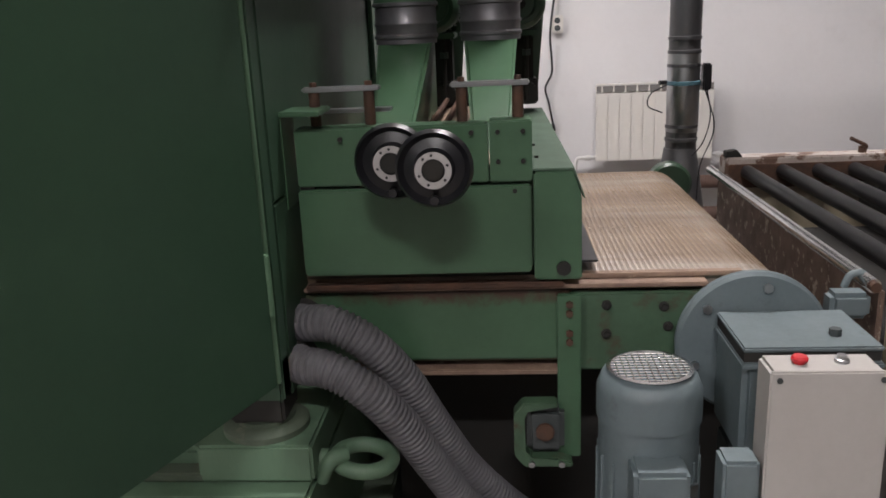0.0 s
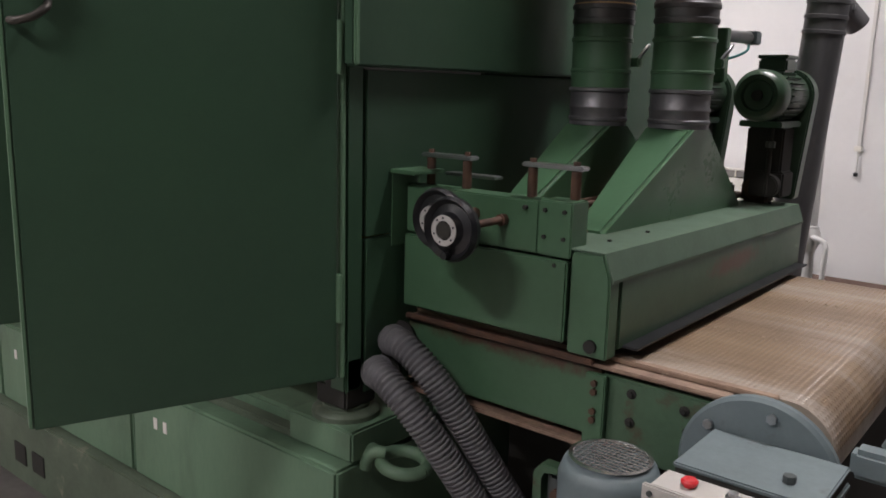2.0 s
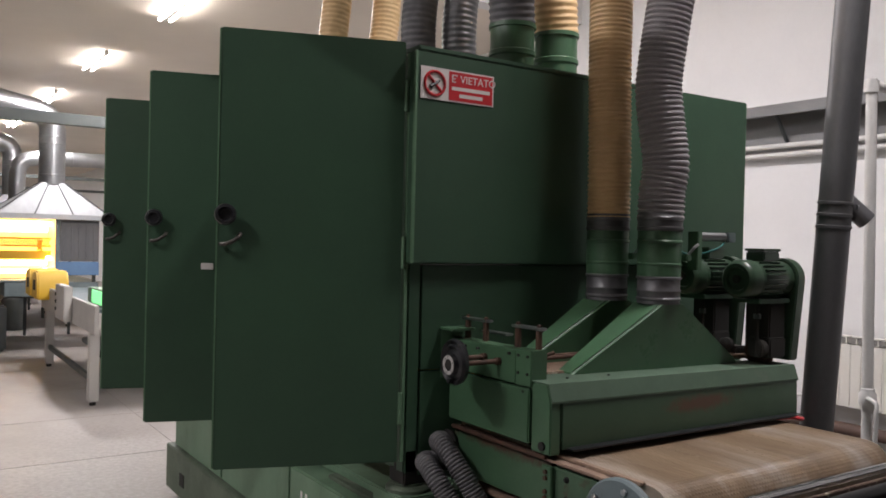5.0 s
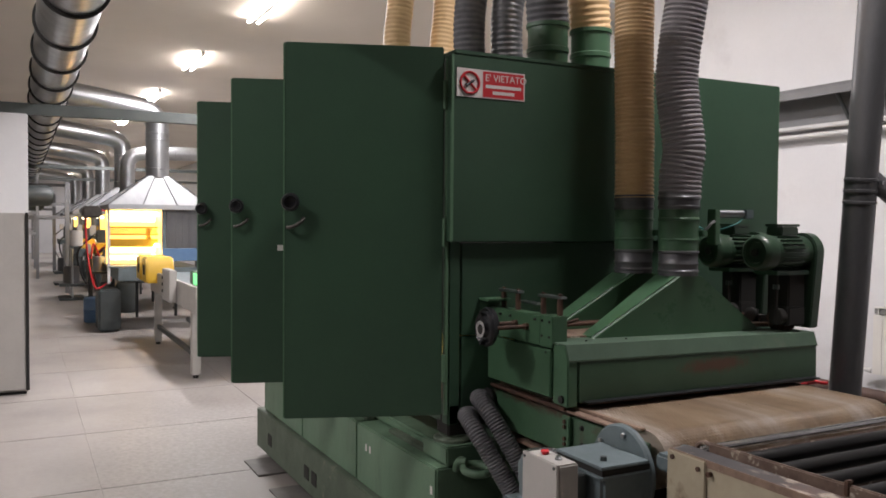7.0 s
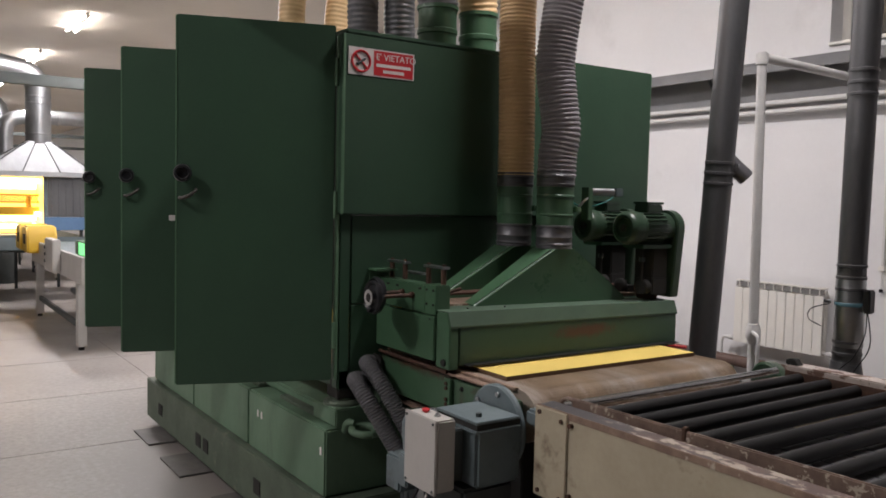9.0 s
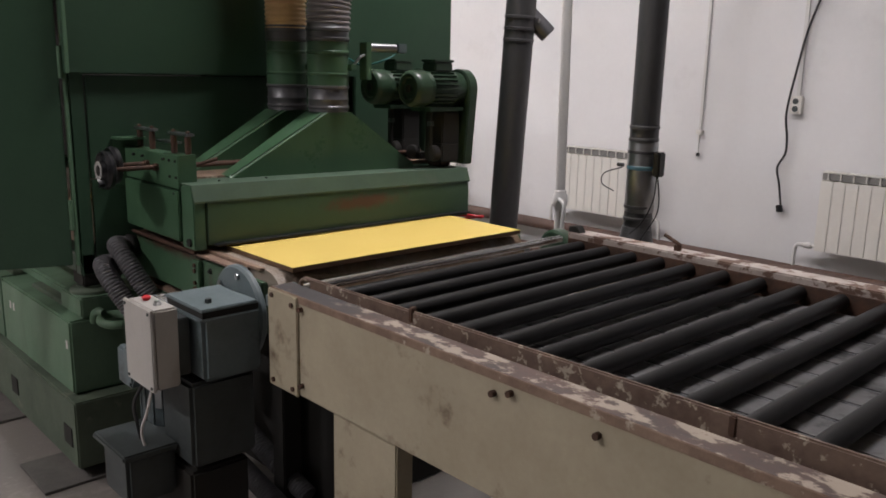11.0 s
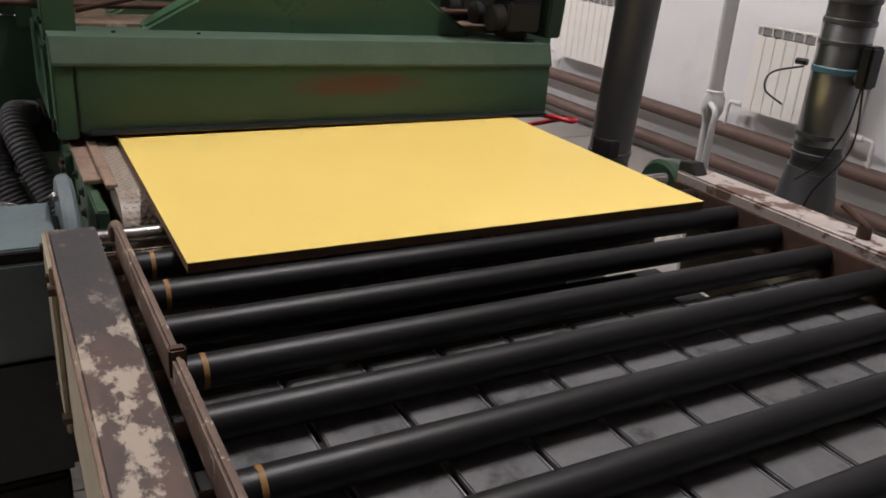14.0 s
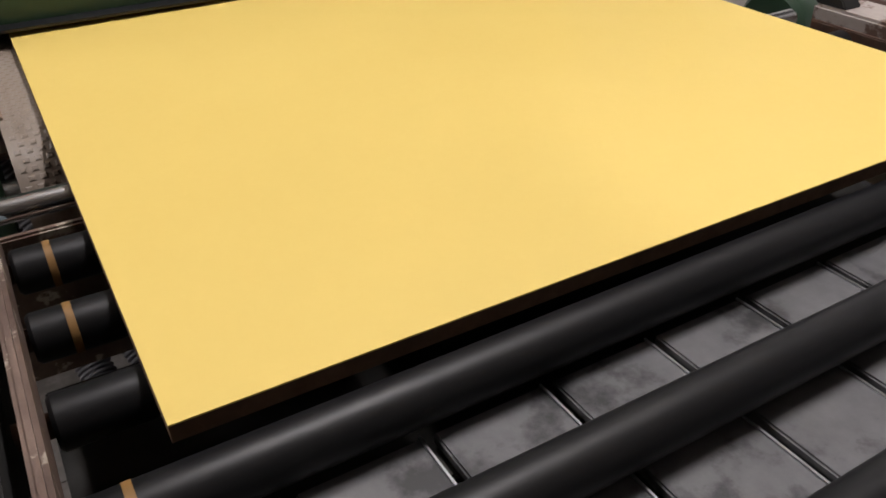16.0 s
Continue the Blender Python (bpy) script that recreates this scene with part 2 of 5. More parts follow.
def finish(name, bm, mat, smooth=0.7):
    bmesh.ops.recalc_face_normals(bm, faces=bm.faces)
    me = bpy.data.meshes.new(name)
    bm.to_mesh(me)
    bm.free()
    for m in (mat if isinstance(mat, (list, tuple)) else [mat]):
        me.materials.append(m)
    if smooth:
        me.shade_smooth()
        me.set_sharp_from_angle(angle=smooth)
    return me


def part(name, bm, mat, parent, label="", smooth=0.7):
    o = origin[parent]
    bmesh.ops.translate(bm, vec=-o, verts=bm.verts)
    ob = new(name, finish(name, bm, mat, smooth))
    ob.parent = parent
    origin[ob] = o
    return tagged(ob, label)


def solo(name, bm, mat, at, label, category, group="", kind="", smooth=0.7):
    bmesh.ops.translate(bm, vec=-Vector(at), verts=bm.verts)
    ob = new(name, finish(name, bm, mat, smooth))
    ob.location = at
    origin[ob] = Vector(at)
    return tagged(ob, label, category, group, kind)


def bevel(bm, edges, w, seg=2):
    if w:
        bmesh.ops.bevel(bm, geom=list(edges), offset=w, segments=seg, affect="EDGES", clamp_overlap=True)


def box(x0, x1, y0, y1, z0, z1, w=0.003, bm=None, seg=2, turn=None):
    """A bevelled box, added to bm where one is given. turn: (degrees about z, pivot)."""
    b = bmesh.new()
    bmesh.ops.create_cube(b, size=1.0)
    bmesh.ops.scale(b, vec=(abs(x1 - x0), abs(y1 - y0), abs(z1 - z0)), verts=b.verts)
    bmesh.ops.translate(b, vec=((x0 + x1) / 2, (y0 + y1) / 2, (z0 + z1) / 2), verts=b.verts)
    bevel(b, b.edges, w, seg)
    if turn:
        bmesh.ops.rotate(b, cent=turn[1], matrix=Matrix.Rotation(radians(turn[0]), 3, "Z"), verts=b.verts)
    return b if bm is None else join(bm, b)


def join(bm, b):
    me = bpy.data.meshes.new("tmp")
    b.to_mesh(me)
    b.free()
    bm.from_mesh(me)
    bpy.data.meshes.remove(me)
    return bm


def rod(p0, p1, r, seg=20, bm=None, r1=None, w=0.0):
    """A closed cylinder or cone from p0 to p1."""
    p0, p1 = Vector(p0), Vector(p1)
    d = p1 - p0
    b = bmesh.new()
    bmesh.ops.create_cone(b, cap_ends=True, segments=seg, radius1=r, radius2=r if r1 is None else r1, depth=d.length)
    if w:
        bevel(b, [e for e in b.edges if len(e.link_faces) == 2 and any(len(f.verts) > 4 for f in e.link_faces)], w)
    m = d.to_track_quat("Z", "Y").to_matrix().to_4x4()
    bmesh.ops.transform(b, matrix=Matrix.Translation((p0 + p1) / 2) @ m, verts=b.verts)
    return b if bm is None else join(bm, b)


def lathe(profile, p0, axis=(0, 0, 1), seg=28, bm=None, closed=True):
    """Turns (radius, height) pairs about an axis through p0."""
    b = bmesh.new()
    rings = []
    for r, h in profile:
        rings.append([b.verts.new((r * math.cos(2 * math.pi * i / seg), r * math.sin(2 * math.pi * i / seg), h)) for i in range(seg)])
    for a, c in zip(rings, rings[1:]):
        for i in range(seg):
            j = (i + 1) % seg
            b.faces.new((a[i], a[j], c[j], c[i]))
    if closed:
        b.faces.new(rings[0][::-1])
        b.faces.new(rings[-1])
    q = Vector(axis).to_track_quat("Z", "Y").to_matrix().to_4x4()
    bmesh.ops.transform(b, matrix=Matrix.Translation(p0) @ q, verts=b.verts)
    return b if bm is None else join(bm, b)


def curve_points(pts, n):
    """A smooth line through the points (Catmull-Rom), n steps a span."""
    p = [Vector(v) for v in pts]
    p = [2 * p[0] - p[1]] + p + [2 * p[-1] - p[-2]]
    out = []
    for i in range(1, len(p) - 2):
        for k in range(n):
            t = k / n
            a, b, c, d = p[i - 1], p[i], p[i + 1], p[i + 2]
            out.append(0.5 * (2 * b + (c - a) * t + (2 * a - 5 * b + 4 * c - d) * t * t + (3 * b - a - 3 * c + d) * t ** 3))
    return out + [p[-2]]


def sweep(line, radius, seg=16, bm=None):
    """A round tube along a line; radius is a number or a function of the step."""
    b = bmesh.new() if bm is None else bm
    rings, up = [], Vector((0.31, 0.83, 0.12)).normalized()
    for i, p in enumerate(line):
        d = (line[min(i + 1, len(line) - 1)] - line[max(i - 1, 0)]).normalized()
        u = (up - d * up.dot(d)).normalized()
        up = u
        v = d.cross(u)
        r = radius(i) if callable(radius) else radius
        rings.append([b.verts.new(p + r * (math.cos(2 * math.pi * k / seg) * u + math.sin(2 * math.pi * k / seg) * v)) for k in range(seg)])
    for a, c in zip(rings, rings[1:]):
        for k in range(seg):
            j = (k + 1) % seg
            b.faces.new((a[k], a[j], c[j], c[k]))
    b.faces.new(rings[0][::-1])
    b.faces.new(rings[-1])
    return b


def resample(line, step):
    out, left = [line[0]], step
    for a, b in zip(line, line[1:]):
        d = (b - a).length
        while left <= d and d > 0:
            out.append(a + (b - a) * (left / d))
            left += step
        left -= d
    return out


def ribbed(pts, r, pitch=0.016, depth=0.005, seg=20, bm=None):
    """A corrugated hose through the points."""
    line = resample(curve_points(pts, 24), pitch / 4)
    return sweep(line, lambda i: r + (0, depth, depth, 0)[i % 4], seg, bm)


def prism(profile, axis, a, b, w=0.0):
    """Extrudes a closed profile along an axis; profile points are the other two coordinates in order."""
    bm = bmesh.new()
    def at(p, s):
        return {"x": (s, p[0], p[1]), "y": (p[0], s, p[1]), "z": (p[0], p[1], s)}[axis]
    v0 = [bm.verts.new(at(p, a)) for p in profile]
    v1 = [bm.verts.new(at(p, b)) for p in profile]
    n = len(profile)
    for i in range(n):
        bm.faces.new((v0[i], v0[(i + 1) % n], v1[(i + 1) % n], v1[i]))
    bm.faces.new(v0[::-1])
    bm.faces.new(v1)
    bevel(bm, bm.edges, w)
    return bm


def lettering(name, text, size, at, turn, mat, parent, label=""):
    cu = bpy.data.curves.new(name, "FONT")
    cu.body, cu.size, cu.extrude = text, size, 0.0008
    tmp = bpy.data.objects.new("tmp", cu)
    me = bpy.data.meshes.new_from_object(tmp)
    bpy.data.objects.remove(tmp)
    me.materials.append(mat)
    ob = new(name, me)
    ob.parent = parent
    ob.matrix_basis = Matrix.Translation(Vector(at) - origin[parent]) @ turn
    origin[ob] = origin[parent]
    return tagged(ob, label)


def arc(cx, cz, r, a0, a1, n):
    return [(cx + r * math.cos(radians(a0 + (a1 - a0) * i / n)), cz + r * math.sin(radians(a0 + (a1 - a0) * i / n))) for i in range(n + 1)]


# ---- the hall ----
X0, X1, Y0, Y1 = -46.0, 18.0, -3.6, 5.9
SPLIT = -4.3
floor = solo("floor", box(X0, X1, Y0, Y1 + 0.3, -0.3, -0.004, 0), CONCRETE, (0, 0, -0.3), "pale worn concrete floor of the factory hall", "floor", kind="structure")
WINDOWS = [(-0.83, 1.35), (4.0, 6.2)]


def back_wall():
    """The long wall with its high windows as true openings."""
    w = thing("wall_back", (0, Y1, 0), "white plastered wall with high windows", "wall", kind="structure")
    bm = box(X0, X1, Y1, Y1 + 0.35, 0, 2.95, 0)
    part("lower_wall", bm, PLASTER, w)
    part("upper_wall", box(X0, X1, Y1, Y1 + 0.35, 4.3, CEIL_NEAR + 0.1, 0), PLASTER, w)
    edges = sorted([X0, X1] + [v for p in WINDOWS for v in p])
    for a, b in zip(edges[::2], edges[1::2]):
        part("pier", box(a, b, Y1, Y1 + 0.35, 2.95, 4.3, 0), PLASTER, w)


back_wall()
for i, (a, b) in enumerate(WINDOWS):
    win = thing("window_%d" % (i + 1), (a, Y1 + 0.2, 2.95), "white framed window, dark outside at night", "window", "high windows", "structure")
    fr = box(a, b, Y1 + 0.16, Y1 + 0.22, 2.95, 3.02, 0.004)
    box(a, b, Y1 + 0.16, Y1 + 0.22, 4.23, 4.3, 0.004, fr)
    for x in (a, (a + b) / 2 - 0.035, b - 0.07):
        box(x, x + 0.07, Y1 + 0.163, Y1 + 0.217, 3.02, 4.23, 0.004, fr)
    part("window_frame", fr, WHITE, win)
    part("window_sill", box(a, b, Y1 - 0.03, Y1 + 0.155, 2.951, 2.975, 0.004), WHITE, win)
    for s in (0, 1):
        x = a + 0.07 if s == 0 else (a + b) / 2 + 0.035
        part("pane", box(x, x + (b - a) / 2 - 0.105, Y1 + 0.185, Y1 + 0.195, 3.02, 4.23, 0), GLASS_DARK, win)
# Unseen walls, dark and the end one far off, to weaken bounced light
solo("wall_front", box(X0, X1, Y0 - 0.3, Y0, 0, CEIL_NEAR + 0.1, 0), DIM_WALL, (0, Y0, 0), "unseen grey wall, dark to bounce less light", "wall", kind="structure")
solo("wall_right", box(X1, X1 + 0.3, Y0, Y1, 0, CEIL_NEAR + 0.1, 0), DIM_WALL, (X1, 0, 0), "unseen grey end wall, dark to bounce less light", "wall", kind="structure")
solo("wall_left", box(X0 - 0.3, X0, Y0, Y1, 0, CEIL_NEAR + 0.1, 0), PLASTER, (X0, 0, 0), "distant end wall of the hall", "wall", kind="structure")
solo("ceiling_near", box(SPLIT, X1, Y0, Y1, CEIL_NEAR, CEIL_NEAR + 0.2, 0), CEILING, (0, 0, CEIL_NEAR), "pale high ceiling over the sander", "ceiling", kind="structure")
solo("ceiling_far", box(X0, SPLIT - 0.2, Y0, Y1, CEIL_FAR, CEIL_FAR + 0.2, 0), CEILING, (-20, 0, CEIL_FAR), "cream ceiling over the production line", "ceiling", kind="structure")
solo("bulkhead", box(SPLIT - 0.2, SPLIT, Y0, Y1, CEIL_FAR, CEIL_NEAR + 0.2, 0), PLASTER, (SPLIT, 0, CEIL_FAR), "white bulkhead where the ceiling steps up", "wall", kind="structure")


def tube_lamp(x, y, z, first=[]):
    """A ceiling batten with two tubes; its light is the lamp under it."""
    if first:
        lamp = copy_thing(first[0], pose(x, y, z))
    else:
        lamp = thing("fluorescent_lamp", (x, y, z), "white twin tube ceiling lamp, lit", "lamp", "ceiling lamps")
        part("housing", box(x - 0.63, x + 0.63, y - 0.03, y + 0.03, z - 0.06, z, 0.008), WHITE, lamp)
        for s in (-0.055, 0.055):
            part("tube", rod((x - 0.6, y + s, z - 0.055), (x + 0.6, y + s, z - 0.055), 0.016, 12), TUBE, lamp, "glowing tube")
        first.append(lamp)
    return lamp


def ceiling_light(x, y, z, watts):
    tube_lamp(x, y, z)
    data = bpy.data.lights.new("tube_light", "AREA")
    data.shape, data.size, data.size_y, data.energy, data.color = "RECTANGLE", 1.2, 0.16, watts, (1.0, 0.955, 0.985)
    ob = new("tube_light", data)
    ob.location = (x, y, z - 0.10)


for x, y in NEAR_LAMPS:
    ceiling_light(x, y, CEIL_NEAR, LAMP_WATTS)
for i, (x, y) in enumerate(FAR_LAMPS):
    ceiling_light(x, y, CEIL_FAR, LAMP_WATTS * 1.15)

# ---- sanding machine ----
BX0, BX1, BY0, BY1, BZ0, BZ1 = -3.25, -0.44, 1.44, 2.78, 0.86, 2.42


def leaf_door(name, parent, hinge, free, z0, z1, handle=True):
    """A swung-open steel leaf: folded sheet, hinge pins, a round lock and a pull."""
    h, f = Vector((*hinge, 0)), Vector((*free, 0))
    d = (f - h).normalized()
    w = (f - h).length
    n = Vector((-d.y, d.x, 0))
    if n.x < 0:
        n = -n
    def put(bm):
        m = Matrix(((d.x, n.x, 0, h.x), (d.y, n.y, 0, h.y), (0, 0, 1, 0), (0, 0, 0, 1)))
        bmesh.ops.transform(bm, matrix=m, verts=bm.verts)
        return bm
    leaf = part(name, put(box(0.006, w, -0.012, 0.012, z0, z1, 0.004)), GREEN, parent, "dark green steel leaf, swung open")
    part("edge_fold", put(box(w - 0.003, w + 0.006, -0.022, 0.010, z0 + 0.003, z1 - 0.003, 0.003)), GREEN_LIGHT, leaf, "rubbed pale green edge")
    for z in (z0 + 0.2, (z0 + z1) / 2, z1 - 0.2):
        part("hinge", put(rod((0, 0.006, z - 0.06), (0, 0.006, z + 0.06), 0.009, 12, w=0.002)), GREEN_LIGHT, leaf)
    if handle:
        zc, u = 1.767, w - 0.026
        part("lock", put(lathe([(0.021, 0), (0.021, 0.024), (0.034, 0.031), (0.038, 0.045), (0.034, 0.056), (0.026, 0.058), (0.021, 0.046), (0.004, 0.044)], (u, 0.012, zc), (0, 1, 0), 24)), BLACK, leaf, "round black lock knob")
        pull = curve_points([(u - 0.052, 0.012, zc - 0.066), (u - 0.046, 0.034, zc - 0.078), (u - 0.022, 0.040, zc - 0.096), (u + 0.004, 0.036, zc - 0.104), (u + 0.014, 0.012, zc - 0.103)], 6)
        part("pull", put(sweep(pull, 0.0075, 10)), HANDLE, leaf, "bent dull metal pull")
    return leaf


def sander():
    s = thing("sanding_machine", (-1.8, 2.1, 0), "large dark green wide-belt sanding machine with its doors open", "machine")
    # base: plinth, front panels, raised end block
    plinth = prism([(-3.22, 0.06), (-3.22, 0.34), (-0.31, 0.34), (-0.31, 0.06)], "y", 1.325, 2.85, 0.006)
    p = part("plinth", plinth, PLINTH, s, "grimy green base frame with lifting slots")
    for x in (-2.87, -2.05, -1.91, -1.10, -0.40):
        # Dark slab for each slot, the shade of the opening is its colour
        part("slot", box(x - 0.045, x + 0.045, 1.3205, 1.335, 0.14, 0.22, 0.002), DARK, p, "dark rectangular slot")
    for x0, x1, z1 in ((-3.13, -2.24, 0.65), (-2.23, -1.31, 0.65), (-1.30, -0.39, 0.65)):
        part("base_panel", box(x0, x1, 1.355, 2.80, 0.344, z1, 0.008), GREEN_BASE, s, "pale green base panel")
    part("deck", box(-3.10, -0.62, 1.46, 2.78, 0.654, 0.70, 0.01), GREEN_BASE, s)
    part("end_block", box(-0.62, -0.388, 1.405, 1.72, 0.654, 0.735, 0.006), GREEN_BASE, s)
    part("end_block", box(-0.62, -0.388, 2.5, 2.78, 0.654, 0.735, 0.006), GREEN_BASE, s)
    for x in (-0.72, -1.6, -2.5):
        part("rail_bar", box(x - 0.3, x + 0.3, 1.41, 1.455, 0.652, 0.672, 0.004), PLINTH, s)
    for y in (1.495, 2.68):
        for x in (-0.50, -3.0):
            part("foot_disc", lathe([(0.088, 0), (0.088, 0.012), (0.08, 0.02), (0.06, 0.022), (0.06, 0.03), (0.05, 0.032)], (x, y, 0.735 if x > -1 else 0.70)), PLINTH, s)
            part("column_block", box(x - 0.055, x + 0.055, y - 0.055, y + 0.055, 0.765 if x > -1 else 0.73, 0.83, 0.006), DARK, s)
            part("column", lathe([(0.046, 0), (0.046, 0.05), (0.058, 0.055), (0.058, 0.085), (0.04, 0.09), (0.04, 0.16)], (x, y, 0.765 if x > -1 else 0.73), seg=20), DARK, s, "black greasy lifting column")
    ring = [Vector((-0.305 + 0.058 * math.cos(a), 1.505 + 0.056 * math.sin(a), 0.652 - 0.10 * 0.058 * math.cos(a))) for a in [2 * math.pi * k / 28 for k in range(29)]]
    part("lifting_ring", sweep(ring, 0.0165, 14), GREEN_BASE, s, "pale green lifting eye")
    part("ring_lug", sweep(curve_points([(-0.385, 1.45, 0.635), (-0.372, 1.448, 0.665), (-0.355, 1.455, 0.682), (-0.335, 1.47, 0.68)], 5), 0.016, 12), GREEN_BASE, s)
    part("ring_boss", rod((-0.39, 1.47, 0.665), (-0.365, 1.47, 0.665), 0.026, 16, w=0.004), GREEN_BASE, s)
    for x in (-1.17, -1.12, -0.43, -2.1):
        part("tape_mark", box(x - 0.009, x + 0.009, 1.3525, 1.3548, 0.53, 0.565, 0), SIGN_WHITE, s, "small pale tape mark")
    # shell
    part("roof", box(BX0, -0.405, BY0, BY1, BZ1 - 0.02, BZ1, 0.005), GREEN, s)
    part("rear_wall", box(BX0, BX1, BY1 - 0.03, BY1, BZ0, BZ1 - 0.022, 0.003), GREEN, s)
    part("far_wall", box(BX0, BX0 + 0.03, BY0, BY1 - 0.032, BZ0, BZ1 - 0.022, 0.003), GREEN, s)
    # Added sheet, its dark colour stands for the shade of the interior
    part("dark_inner_sheet", box(BX0 + 0.04, BX1 - 0.04, 2.0, 2.02, BZ0 + 0.25, BZ1 - 0.03, 0), DARK, s)
    part("end_panel_lower", box(BX1 - 0.02, BX1, BY0 + 0.06, BY1, 1.20, 1.60, 0.003), GREEN, s)
    part("end_panel_side", box(BX1 - 0.02, BX1, BY0 + 0.06, 1.70, 0.80, 1.195, 0.003), GREEN, s)
    part("end_panel_upper", box(BX1 + 0.002, -0.402, BY0 - 0.02, BY1, 1.605, BZ1 - 0.022, 0.006), GREEN, s)
    part("panel_lip", box(-0.405, -0.394, BY0 - 0.022, BY0 - 0.008, 1.607, BZ1 - 0.024, 0.003), GREEN_LIGHT, s, "rubbed pale green edge")
    for x in (-0.47, -1.42, -2.36, -3.2):
        part("corner_post", box(x - 0.03, x + 0.03, BY0 - 0.005, BY0 + 0.055, BZ0 - 0.05, BZ1 - 0.022, 0.008), GREEN, s)
    part("hinge_strip", rod((-0.449, BY0 - 0.012, BZ0), (-0.449, BY0 - 0.012, BZ1 - 0.03), 0.009, 12), GREEN_LIGHT, s, "worn bright hinge strip")
    part("lower_sill", box(BX0 + 0.02, BX1, BY0, BY0 + 0.05, BZ0 - 0.045, BZ0 + 0.04, 0.004), GREEN, s)
    # open leaves
    leaf_door("door", s, (-0.449, 1.415), (-0.675, 0.785), 0.862, 2.43)
    leaf_door("door", s, (-1.42, 1.415), (-1.63, 0.785), 0.842, 2.43)
    leaf_door("door", s, (-2.36, 1.415), (-2.56, 0.785), 0.842, 2.43)
    part("rear_post", box(-0.475, -0.425, 2.782, 2.822, BZ0, BZ1 - 0.022, 0.004), GREEN, s)
    leaf_door("rear_door", s, (-0.45, 2.80), (-0.436, 3.415), 0.86, 2.43, False)
    part("label_plate", box(-1.534, -1.531, 0.998, 1.052, 1.537, 1.566, 0, turn=(-18.4, (-1.533, 1.025, 0))), SIGN_WHITE, s, "small white label")
    # outlets on the roof
    for x, y, tall in ((-0.70, 2.11, 0.24), (-0.70, 2.37, 0.24), (-1.5, 2.13, 0.10), (-1.4, 2.32, 0.10), (-2.5, 2.22, 0.12), (-2.45, 2.44, 0.12)):
        r = 0.098 if tall == 0.24 else 0.088
        m = GREEN_OLD if tall == 0.24 else STEEL
        part("outlet", lathe([(r, 0), (r, tall * 0.4), (r + 0.006, tall * 0.42), (r + 0.006, tall * 0.5), (r, tall * 0.52), (r, tall - 0.02), (r + 0.008, tall - 0.018), (r + 0.008, tall)], (x, y, BZ1), seg=26), m, s)
    return s


sander()
for x, y, mat, lab in ((-0.70, 2.11, HOSE_DARK, "dark flexible extraction hose on the machine roof"), (-0.70, 2.37, HOSE_YELLOW, "amber flexible extraction hose on the machine roof"),
                       (-1.5, 2.13, HOSE_DARK, "dark flexible extraction hose on the machine roof"), (-1.4, 2.32, DUCT_GREY, "grey extraction hose on the machine roof"),
                       (-2.5, 2.22, HOSE_YELLOW, "amber bent flexible extraction hose on the machine roof"), (-2.45, 2.44, HOSE_YELLOW, "amber flexible extraction hose on the machine roof")):
    z = BZ1 + (0.24 if x > -1 else 0.10 if x > -2 else 0.12)
    bend = 0.10 if y == 2.22 else 0.0
    solo("roof_hose", ribbed([(x, y, z), (x + 0.01, y - 0.02 - bend * 0.4, z + 0.16), (x + 0.01, y - 0.02 - bend, z + 0.36), (x, y + 0.02 - bend, z + 0.8), (x - 0.02, y + 0.04, 4.74)], 0.098 if x > -1 else 0.088, 0.03, 0.005, 20), mat, (x, y, z), lab, "hose", "extraction hoses")

# warning sign on the end panel
sign = thing("warning_sign", (-0.40, 1.44, 2.22), "red and white prohibition sign fixed on green steel", "sign")
part("plate", box(-0.4005, -0.3985, 1.445, 1.785, 2.222, 2.343, 0.0008), SIGN_WHITE, sign)
part("red_field", box(-0.3983, -0.3975, 1.572, 1.778, 2.228, 2.337, 0), RED, sign, "red printed field")
circle = [Vector((-0.3972, 1.508 + 0.045 * math.cos(2 * math.pi * k / 36), 2.283 + 0.045 * math.sin(2 * math.pi * k / 36))) for k in range(37)]
part("ring", sweep(circle, 0.0055, 8), RED, sign, "red prohibition ring")
part("bar", rod((-0.3972, 1.478, 2.312), (-0.3972, 1.538, 2.254), 0.005, 8), RED, sign)
part("pictogram", rod((-0.3976, 1.488, 2.268), (-0.3976, 1.528, 2.296), 0.0085, 8, r1=0.005), BLACK, sign)
FACE_X = Matrix.Rotation(radians(90), 4, "Z") @ Matrix.Rotation(radians(90), 4, "X")
lettering("heading", "E' VIETATO", 0.042, (-0.397, 1.582, 2.297), FACE_X, SIGN_WHITE, sign)
for z, a, b in ((2.274, 1.585, 1.765), (2.248, 1.62, 1.73)):
    part("text_bar", box(-0.3974, -0.3968, a, b, z - 0.007, z + 0.007, 0), SIGN_WHITE, sign)

